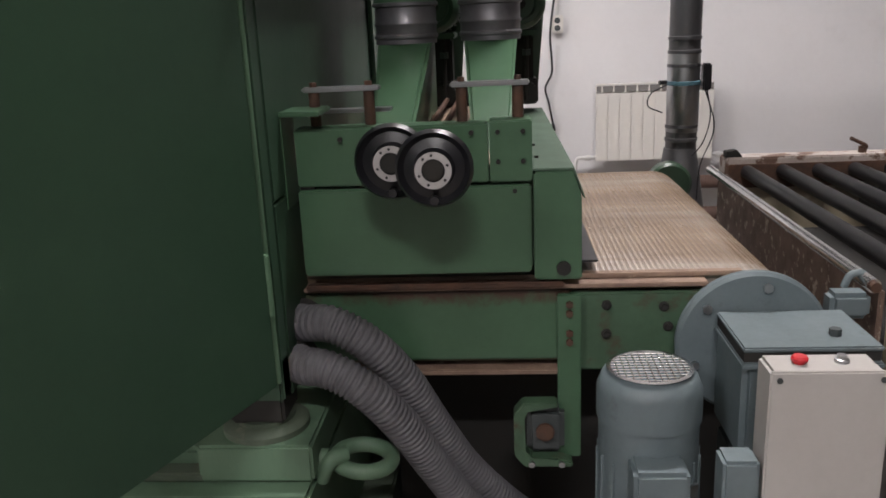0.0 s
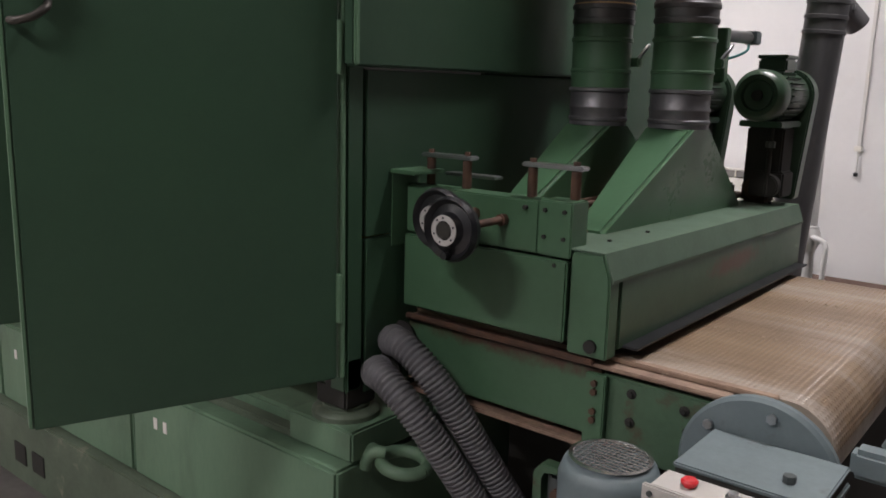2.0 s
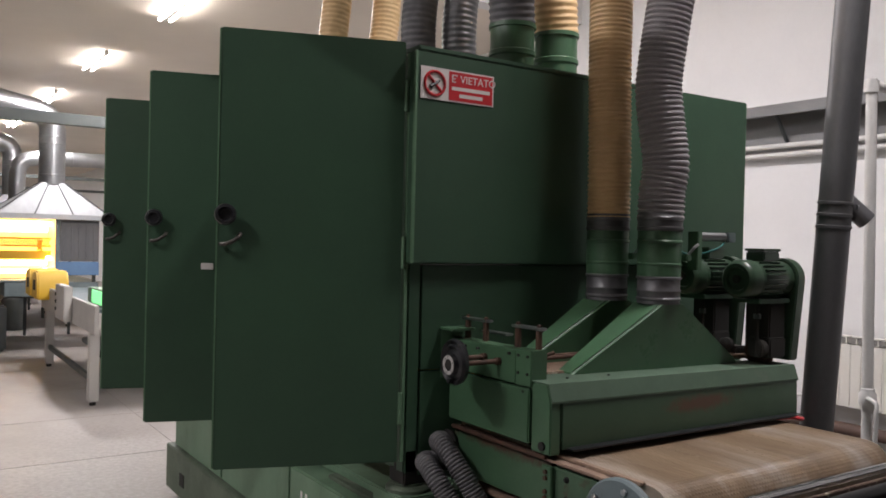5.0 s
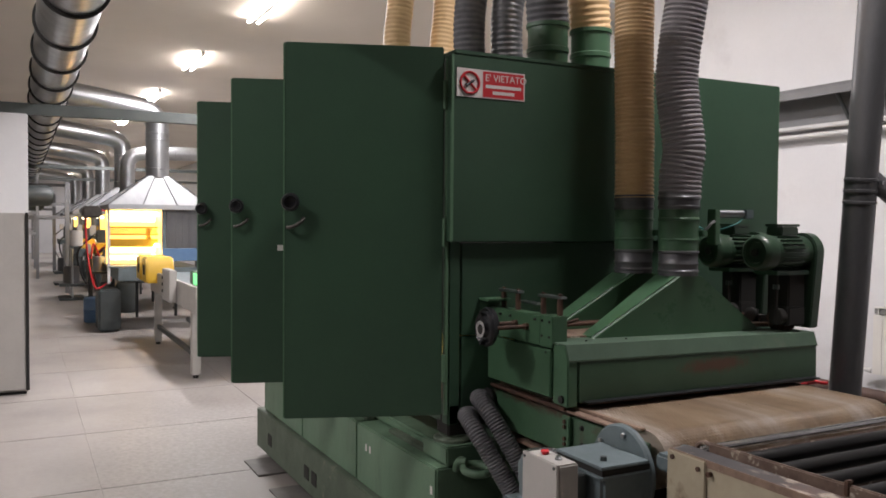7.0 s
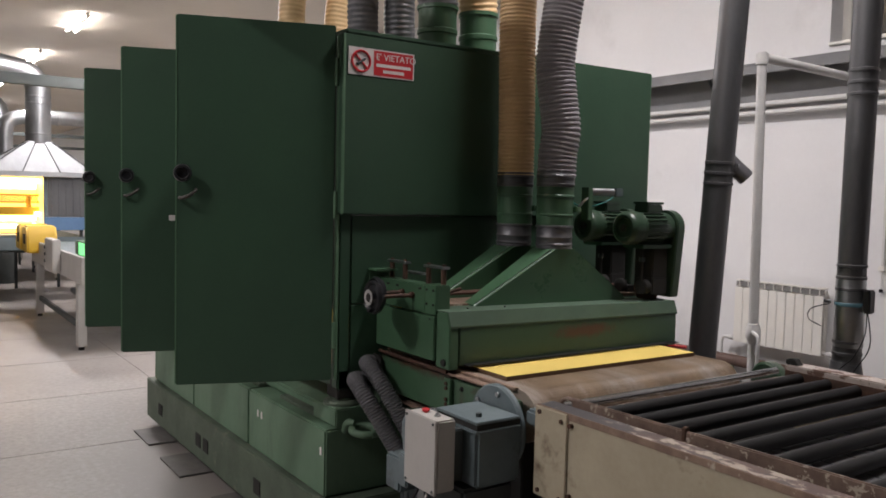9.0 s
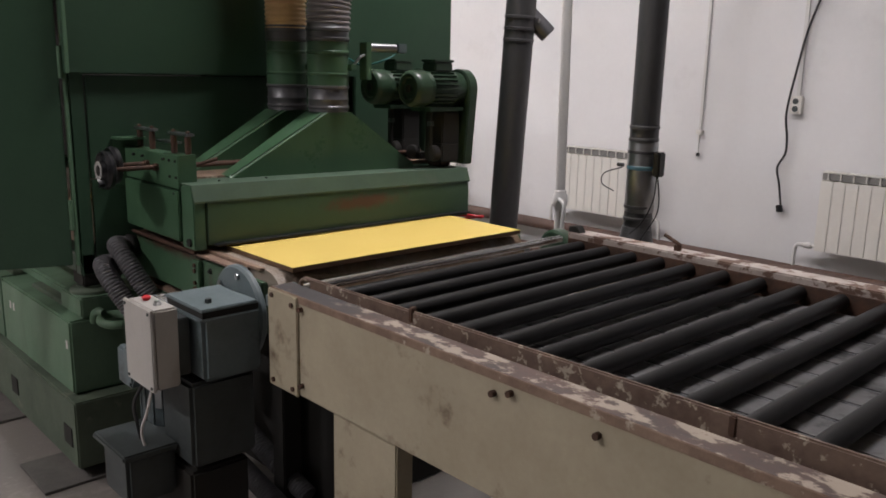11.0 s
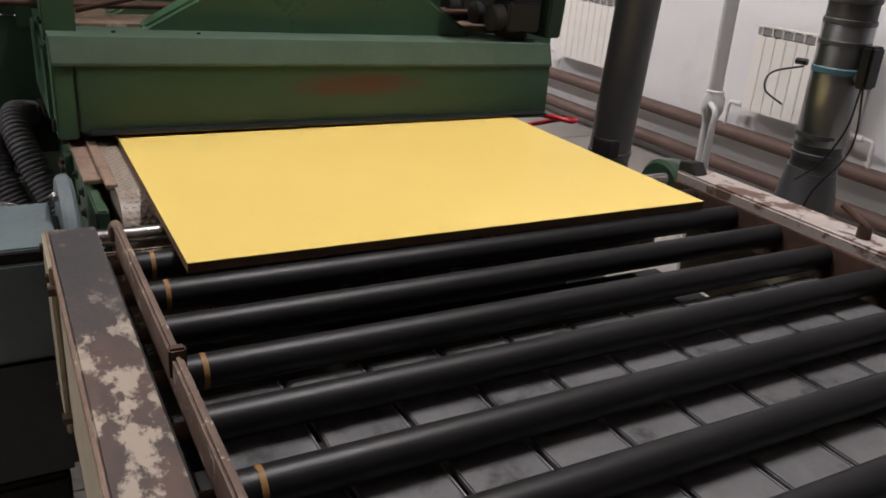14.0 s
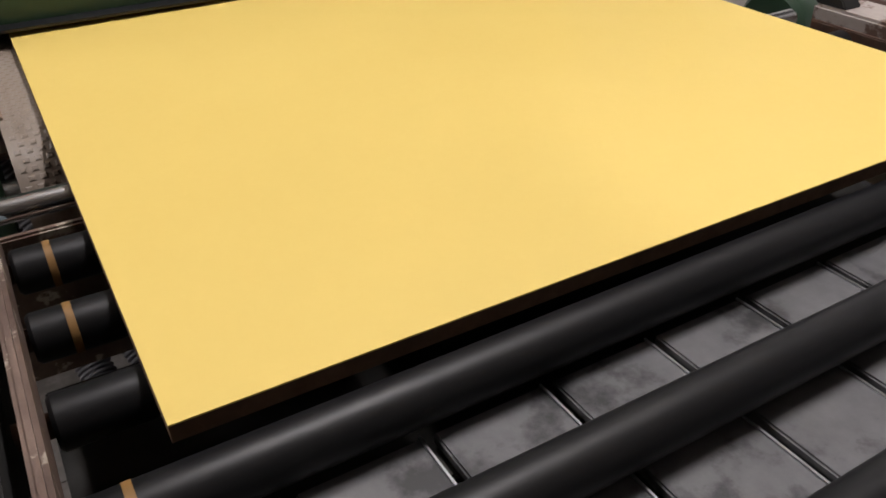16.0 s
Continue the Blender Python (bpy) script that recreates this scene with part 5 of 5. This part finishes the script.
# ---- production line in the far hall ----
def oven(x, y0, y1, first):
    """A drying tunnel: lit chamber with a mesh guard under a zinc canopy, and its duct."""
    o = thing("drying_oven", (x, (y0 + y1) / 2, 0), "lit drying oven under a zinc canopy", "oven", "drying ovens")
    cy = (y0 + y1) / 2
    x0, x1 = x - 2.1, x
    bm = bmesh.new()
    base = [(x0, y0 - 0.12), (x1 + 0.1, y0 - 0.12), (x1 + 0.1, y1 + 0.12), (x0, y1 + 0.12)]
    top = [(x - 0.35, cy - 0.16), (x - 0.05, cy - 0.16), (x - 0.05, cy + 0.16), (x - 0.35, cy + 0.16)]
    lo, mid, hi = [bm.verts.new((*p, 1.88)) for p in base], [bm.verts.new((*p, 1.95)) for p in base], [bm.verts.new((*p, 2.40)) for p in top]
    for a, b in ((lo, mid), (mid, hi)):
        for i in range(4):
            bm.faces.new((a[i], a[(i + 1) % 4], b[(i + 1) % 4], b[i]))
    bm.faces.new(hi)
    bm.faces.new(lo[::-1])
    part("canopy", bm, GALV_BRIGHT, o, "bright zinc canopy", 0.3)
    part("end_wall", box(x - 0.04, x, y0 + 0.72, y1, 1.28, 1.876, 0.004), DUCT_GREY, o, "grey ribbed end wall")
    for i in range(5):
        part("rib", box(x, x + 0.012, y0 + 0.76 + 0.1 * i, y0 + 0.78 + 0.1 * i, 1.30, 1.86, 0.003), DUCT_GREY, o)
    part("blue_panel", box(x - 0.02, x + 0.03, y0 + 0.66, y1, 1.08, 1.276, 0.005), BLUE, o, "blue lower panel")
    part("chamber", box(x0, x - 0.06, y0 + 0.66, y0 + 0.70, 1.0, 1.87, 0), OVEN_GLOW, o, "glowing yellow chamber")
    for z in (1.81, 1.32, 1.14):
        part("tube", rod((x0 + 0.1, y0 + 0.60, z), (x - 0.1, y0 + 0.60, z), 0.032, 10), OVEN_GLOW_WHITE, o, "glowing heating tube")
    g = bmesh.new()
    for k in range(26):
        for s in (0, 1):
            xa = x0 + 0.1 + (x1 - x0 - 0.25) * k / 26
            rod((xa, y0 + 0.5, 1.44 + 0.12 * s), (xa + 0.1, y0 + 0.5, 1.56 - 0.12 * s), 0.006, 5, g)
    for z in (1.43, 1.57):
        rod((x0 + 0.08, y0 + 0.5, z), (x1 - 0.08, y0 + 0.5, z), 0.012, 8, g)
    part("guard", g, YELLOW, o, "yellow mesh guard")
    if first:
        part("end_chamber", box(x - 0.62, x - 0.58, y0 - 0.10, y0 + 0.64, 1.02, 1.87, 0), OVEN_GLOW, o, "glowing yellow chamber end")
        for z, r in ((1.80, 0.05), (1.73, 0.04), (1.24, 0.035), (1.12, 0.03)):
            part("tube", rod((x - 0.5, y0 - 0.09, z), (x - 0.5, y0 + 0.62, z), r, 12), OVEN_GLOW_WHITE, o, "glowing heating tube")
        mesh = bmesh.new()
        for k in range(22):
            for q in (0, 1):
                ya = y0 - 0.09 + 0.70 * k / 22
                rod((x - 0.3, ya, 1.50 + 0.09 * q), (x - 0.3, ya + 0.045, 1.59 - 0.09 * q), 0.006, 5, mesh)
        for z in (1.49, 1.60):
            rod((x - 0.3, y0 - 0.10, z), (x - 0.3, y0 + 0.64, z), 0.014, 8, mesh)
        part("end_guard", mesh, YELLOW, o, "yellow mesh guard")
        part("guard_board", box(x - 0.31, x - 0.29, y0 - 0.10, y0 + 0.64, 1.30, 1.42, 0.004), YELLOW, o, "yellow guard board")
        part("frame_post", box(x - 0.05, x - 0.01, y0 - 0.13, y0 - 0.09, 0.75, 1.876, 0.003), WHITE_PIPE, o)
        part("frame_post", box(x - 0.05, x - 0.01, y0 + 0.66, y0 + 0.715, 0.985, 1.876, 0.003), GREY_PAINT, o)
        part("end_shelf", box(x - 0.55, x, y0 - 0.12, y0 + 0.65, 0.985, 1.01, 0.003), GREY_PAINT, o)
        part("spray_arm", sweep(curve_points([(x - 0.1, y0 - 0.14, 1.85), (x - 0.1, y0 - 0.36, 1.87), (x - 0.1, y0 - 0.42, 1.72), (x - 0.1, y0 - 0.40, 1.2), (x - 0.1, y0 - 0.30, 0.70), (x - 0.1, y0 - 0.12, 0.75)], 6), 0.014, 8), RED, o, "red supply hose in a loop")
        part("arm_head", box(x - 0.25, x - 0.02, y0 - 0.48, y0 - 0.20, 1.74, 1.92, 0.03), HANDLE, o, "brown spray arm head")
        part("arm_pot", rod((x - 0.12, y0 - 0.55, 1.32), (x - 0.12, y0 - 0.55, 1.55), 0.09, 16, w=0.01), BEIGE, o, "cream pot on the arm")
        part("machine_block", box(x - 0.6, x - 0.02, y0 - 0.26, y0 + 0.06, 0.02, 0.66, 0.03), GREY_DARK, o, "dark pump cabinet under the spray arm")
    for xx in (x0 + 0.05, x - 0.06):
        for yy in (y0 + 0.50, y1 - 0.08):
            if first and yy < y1 - 0.1 and xx > x - 0.1:
                continue
            part("post", box(xx, xx + 0.045, yy, yy + 0.045, 0, 1.876, 0.004), GREY_DARK, o)
    part("bed", box(x0, x, y0 + 0.02, y1, 0.78, 0.98, 0.008), GREY_PAINT, o)
    if first:
        part("red_post", rod((x0 - 0.07, y0 + 0.1, 0), (x0 - 0.07, y0 + 0.1, 1.85), 0.022, 10), RED, o)
    part("spray_head", box(x0 - 1.1, x0 - 0.7, y0 + 0.3, y0 + 0.8, 0.9, 1.5, 0.03), GREY_DARK, o, "dark spray head")
    part("spray_box", box(x0 - 1.0, x0 - 0.8, y0 + 0.15, y0 + 0.295, 1.35, 1.6, 0.02), BEIGE, o, "small cream motor box")
    for k in range(3):
        part("spray_hose", sweep(curve_points([(x0 - 0.8 - 0.1 * k, y0 + 0.28, 1.4), (x0 - 0.75 - 0.12 * k, y0 - 0.1, 1.0), (x0 - 0.8 - 0.1 * k, y0 - 0.05, 0.5), (x0 - 0.7, y0 + 0.1, 0.15)], 6), 0.018, 8), (BLACK, RED, GREY_DARK)[k] if first else (BLACK, GREY_DARK, GREY_DARK)[k], o)
    part("supply_tank", lathe([(0.02, 0), (0.19, 0.01), (0.19, 0.5), (0.15, 0.56), (0.02, 0.57)], (x0 - 0.85, y0 + 0.45, 0.0), seg=18), GREY_DARK, o, "dark supply tank")
    # standing seams of the canopy
    seams = bmesh.new()
    for p, q in zip(base, top):
        rod((*p, 1.95), (*q, 2.40), 0.011, 6, seams)
    for f in (0.33, 0.67):
        p = Vector((x1 + 0.1, y0 - 0.12 + (y1 - y0 + 0.24) * f, 1.95))
        rod(p, (x - 0.05, cy - 0.16 + 0.32 * f, 2.40), 0.009, 6, seams)
    part("seams", seams, DUCT_GREY, o)
    # duct: riser, bend, run to the main duct
    dx = x - 0.2
    line = [Vector(p) for p in [(dx, cy, 2.38), (dx, cy, 3.0), (dx, cy, 3.18), (dx + 0.005, cy - 0.03, 3.29), (dx + 0.02, cy - 0.10, 3.37), (dx + 0.05, cy - 0.22, 3.42), (dx + 0.20, cy - 0.8, 3.50), (dx + 0.4, 0.0, 3.60)]]
    part("duct", sweep(line, 0.175, 24), STEEL, o, "galvanised extraction duct")
    for h in (2.5, 2.95, 3.05):
        part("band", lathe([(0.175, 0), (0.182, 0.004), (0.182, 0.026), (0.175, 0.03)], (dx, cy, h), seg=20), STEEL, o)
    return o


oven(-10.6, 1.08, 2.32, True)
RD = thing("rear_duct", (-13.5, 1.55, 2.2), "bent zinc duct running to the back wall", "duct")
part("tube", sweep(curve_points([(-13.5, 1.55, 1.95), (-13.5, 1.55, 2.6), (-13.5, 1.60, 2.86), (-13.5, 1.85, 2.97), (-13.5, 2.6, 2.99), (-13.5, 5.88, 3.02)], 6), 0.13, 20), STEEL, RD)
for y in (2.4, 3.6, 4.8):
    part("band", lathe([(0.13, -0.015), (0.138, -0.012), (0.138, 0.012), (0.13, 0.015)], (-13.5, y, 2.985), (0, 1, 0.008), 20), STEEL, RD)

for x in (-15.5, -20.5, -26.0, -33.0):
    oven(x, 1.08, 2.32, False)


def infeed(x, y):
    """Cream transfer table with a yellow guarded drive head."""
    t = thing("transfer_table", (x, y + 0.5, 0), "cream transfer table with yellow drive covers", "conveyor", "transfer tables")
    part("side", box(x - 3.4, x, y, y + 0.04, 0.72, 1.0, 0.006), BEIGE, t)
    part("side", box(x - 3.4, x, y + 1.1, y + 1.14, 0.72, 1.0, 0.006), BEIGE, t)
    part("bed", box(x - 3.4, x, y + 0.045, y + 1.095, 0.93, 0.97, 0.004), GREY_PAINT, t)
    for xx in (x - 3.1, x - 0.35):
        for yy in (y + 0.005, y + 1.05):
            part("leg", box(xx, xx + 0.13, yy, yy + 0.09, 0.04, 0.715, 0.006), BEIGE, t)
            part("foot", rod((xx + 0.065, yy + 0.045, 0), (xx + 0.065, yy + 0.045, 0.04), 0.03, 10), DARK, t)
    part("stretcher", box(x - 3.0, x - 0.3, y + 0.03, y + 0.07, 0.22, 0.28, 0.004), GREY_DARK, t)
    for k in range(2):
        xx = x - 2.75 - 0.6 * k
        prof = [(xx, 0.86), (xx, 1.08), (xx - 0.08, 1.21), (xx - 0.42, 1.21), (xx - 0.46, 1.12), (xx - 0.46, 0.86)]
        c = part("drive_cover", prism(prof, "y", y - 0.14, y + 0.22, 0.02), YELLOW, t, "yellow rounded drive cover")
        part("vent", box(xx - 0.32, xx - 0.14, y - 0.144, y - 0.1405, 0.97, 1.10, 0), DARK, c)
    part("control_panel", box(x - 1.7, x - 1.15, y - 0.09, y - 0.004, 0.74, 1.12, 0.01), BEIGE, t, "cream control panel")
    for i in range(3):
        part("button", rod((x - 1.68 + 0.02, y - 0.09, 0.85 + 0.08 * i), (x - 1.66, y - 0.10, 0.85 + 0.08 * i), 0.02, 10), DARK, t)
    part("pump", lathe([(0.09, 0), (0.10, 0.02), (0.10, 0.16), (0.05, 0.2)], (x - 1.0, y + 0.3, 0.45), (1, 0, 0), 16), DARK, t)
    part("pan", box(x - 1.3, x - 0.5, y + 0.12, y + 0.6, 0.50, 0.56, 0.01), GREY_DARK, t)
    part("hopper", box(x - 0.9, x - 0.1, y + 0.1, y + 1.0, 0.975, 1.13, 0.01), GREEN_BASE, t)
    part("status_light", box(x - 0.62, x - 0.15, y + 0.085, y + 0.098, 0.99, 1.12, 0.004), GREEN_GLOW, t, "green lit panel")


infeed(-6.1, 1.42)
infeed(-13.6, 1.35)
infeed(-18.6, 1.35)

MD = thing("main_duct", (-8, 0.12, 3.0), "large ringed zinc main duct under the ceiling", "duct")
part("tube", rod((X0 + 2, 0.0, 3.22), (6.0, 0.15, 3.22), 0.21, 40), STEEL, MD)
for i in range(30):
    x = 0.2 - 1.12 * i
    yy = 0.15 * (x - X0 - 2) / (6.0 - X0 - 2)
    part("ring", lathe([(0.21, -0.02), (0.232, -0.017), (0.232, 0.017), (0.21, 0.02)], (x, yy, 3.22), (1, 0.006, 0), 32), DARK, MD, "dark stiffening ring")
TB = thing("cross_beam", (-7, 0.6, 2.8), "grey steel tube beam across the aisle", "beam")
part("tube", box(-7.05, -6.97, -3.5, 5.8, 2.80, 2.92, 0.006), TUBE_BEAM, TB)
for x in (-19, -25):
    b2 = thing("cross_beam", (x, 0.6, 2.9), "grey steel tube beam across the aisle", "beam")
    part("tube", box(x, x + 0.08, -3.5, 5.8, 2.95, 3.03, 0.006), TUBE_BEAM, b2)
cab = thing("cabinet", (-6.5, -0.5, 0), "tall cream steel cabinet with its door edge dark", "cabinet")
part("body", box(-6.85, -6.22, -1.3, -0.14, 0.03, 1.75, 0.01), BEIGE, cab)
part("door", box(-6.215, -6.19, -1.28, -0.17, 0.05, 1.76, 0.006), BEIGE, cab)
part("door_seal", box(-6.215, -6.188, -0.165, -0.135, 0.04, 1.765, 0.003), DARK, cab, "dark door edge")
part("base", box(-6.83, -6.25, -1.28, -0.16, 0.0, 0.029, 0), DARK, cab)
col = solo("column", box(-7.15, -6.87, -0.40, -0.13, 0, 2.796, 0.01), PLASTER, (-7.1, -0.55, 0), "grey plastered column beside the cabinet", "column", kind="structure")
bucket = thing("blue_drum", (-12.2, 0.95, 0), "small blue drum on the floor by the line", "drum")
part("body", lathe([(0.13, 0), (0.14, 0.02), (0.14, 0.2), (0.146, 0.21), (0.14, 0.22), (0.14, 0.40), (0.12, 0.42)], (-12.2, 0.85, 0), seg=20), BLUE, bucket)
for k, x in enumerate((-24.0, -30.0, -38.0)):
    rack = thing("pipe_rack", (x, -0.6, 0), "grey steel frame with pipes in the far hall", "rack", "pipe racks")
    for y in (-2.4, -1.2, 0.2):
        part("post", box(x - 0.04, x + 0.04, y - 0.04, y + 0.04, 0, 3.3, 0.004), GIRDER, rack)
    for z in (1.3, 1.9, 2.5, 3.2):
        part("rail", box(x - 0.03, x + 0.03, -2.45, 0.25, z, z + 0.06, 0.004), STEEL, rack)
    part("load", box(x - 0.5, x - 0.1, -2.3, -1.3, 0.0, 1.1, 0.02), BEIGE, rack)
    part("load", box(x - 0.5, x - 0.1, -1.1, -0.2, 0.0, 0.8, 0.02), BLUE, rack)
cart = thing("paint_trolley", (-12.6, 1.0, 0), "dark steel trolley with hoses and pots", "trolley")
for xx in (-12.9, -12.4):
    for yy in (0.85, 1.2):
        part("post", rod((xx, yy, 0), (xx, yy, 1.05), 0.02, 10), GREY_DARK, cart)
for z in (0.35, 0.8):
    part("shelf", box(-12.95, -12.35, 0.82, 1.24, z, z + 0.03, 0.003), GREY_DARK, cart)
part("pot", rod((-12.7, 1.0, 0.83), (-12.7, 1.0, 1.08), 0.11, 18, w=0.01), STEEL, cart)
part("pot", rod((-12.5, 1.1, 0.38), (-12.5, 1.1, 0.65), 0.11, 18, w=0.01), GREY_DARK, cart)
part("hose", sweep(curve_points([(-12.7, 1.0, 1.08), (-12.6, 0.9, 1.3), (-12.45, 0.85, 1.0), (-12.5, 0.9, 0.6), (-12.6, 1.0, 0.4)], 6), 0.015, 8), RED, cart, "red paint hose")
for x, y in ((-16.8, 0.75), (-21.5, 0.8)):
    fan = thing("paint_trolley", (x, y, 0), "far steel trolley with dark pots", "trolley")
    part("frame", box(x - 0.4, x + 0.4, y - 0.25, y + 0.25, 0.3, 0.36, 0.004), GREY_DARK, fan)
    part("frame", box(x - 0.4, x + 0.4, y - 0.25, y + 0.25, 0.0, 0.06, 0.004), GREY_DARK, fan)
    for s in (-0.36, 0.36):
        part("post", rod((x + s, y, 0.05), (x + s, y, 1.1), 0.025, 10), STEEL, fan)
    part("pot", rod((x, y, 0.36), (x, y, 0.72), 0.16, 18, w=0.01), DUCT_GREY, fan)
for x in (-18.5, -27.5):
    oc = thing("overhead_frame", (x, -0.6, 0), "dark steel frame with a blower over the aisle", "frame", "overhead frames")
    for y in (-2.2, 0.75):
        part("post", box(x - 0.05, x + 0.05, y - 0.05, y + 0.05, 0, 2.6, 0.005), GIRDER, oc)
    for z in (1.75, 2.05, 2.5):
        part("rail", box(x - 0.04, x + 0.04, -2.15, 0.7, z, z + 0.07, 0.004), GIRDER if z < 2.2 else DARK, oc)
    part("blower", lathe([(0.05, 0), (0.24, 0.02), (0.24, 0.7), (0.16, 0.8), (0.05, 0.82)], (x + 0.05, -0.35, 2.28), (0, 1, 0), 20), GREY_DARK, oc, "dark blower")
    part("hanger", box(x - 0.02, x + 0.02, 0.1, 0.14, 1.82, 2.5, 0.002), STEEL, oc)
# floor joints: slabs laid on the floor sheet
SLABS = thing("floor_slabs", (-3, 0, 0), "pale concrete floor slabs with thin joints", "floor", kind="structure")
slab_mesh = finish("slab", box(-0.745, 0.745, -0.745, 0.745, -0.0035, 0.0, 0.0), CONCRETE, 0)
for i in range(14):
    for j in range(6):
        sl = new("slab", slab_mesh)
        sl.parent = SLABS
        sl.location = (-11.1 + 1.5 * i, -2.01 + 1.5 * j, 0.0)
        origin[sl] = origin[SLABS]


def motions():
    """The board leaves the machine at an even pace."""
    times = [(0.0, -0.70), (4.0, -0.235), (8.0, 0.255), (9.0, 0.385), (10.0, 0.505), (12.5, 0.785), (13.0, 0.855), (13.5, 0.917), (14.5, 1.034), (15.0, 1.090), (16.0, 1.212)]
    walk(board, [(t, pose(x, 2.3, 0.982, 0, 0, -0.55)) for t, x in times])


motions()
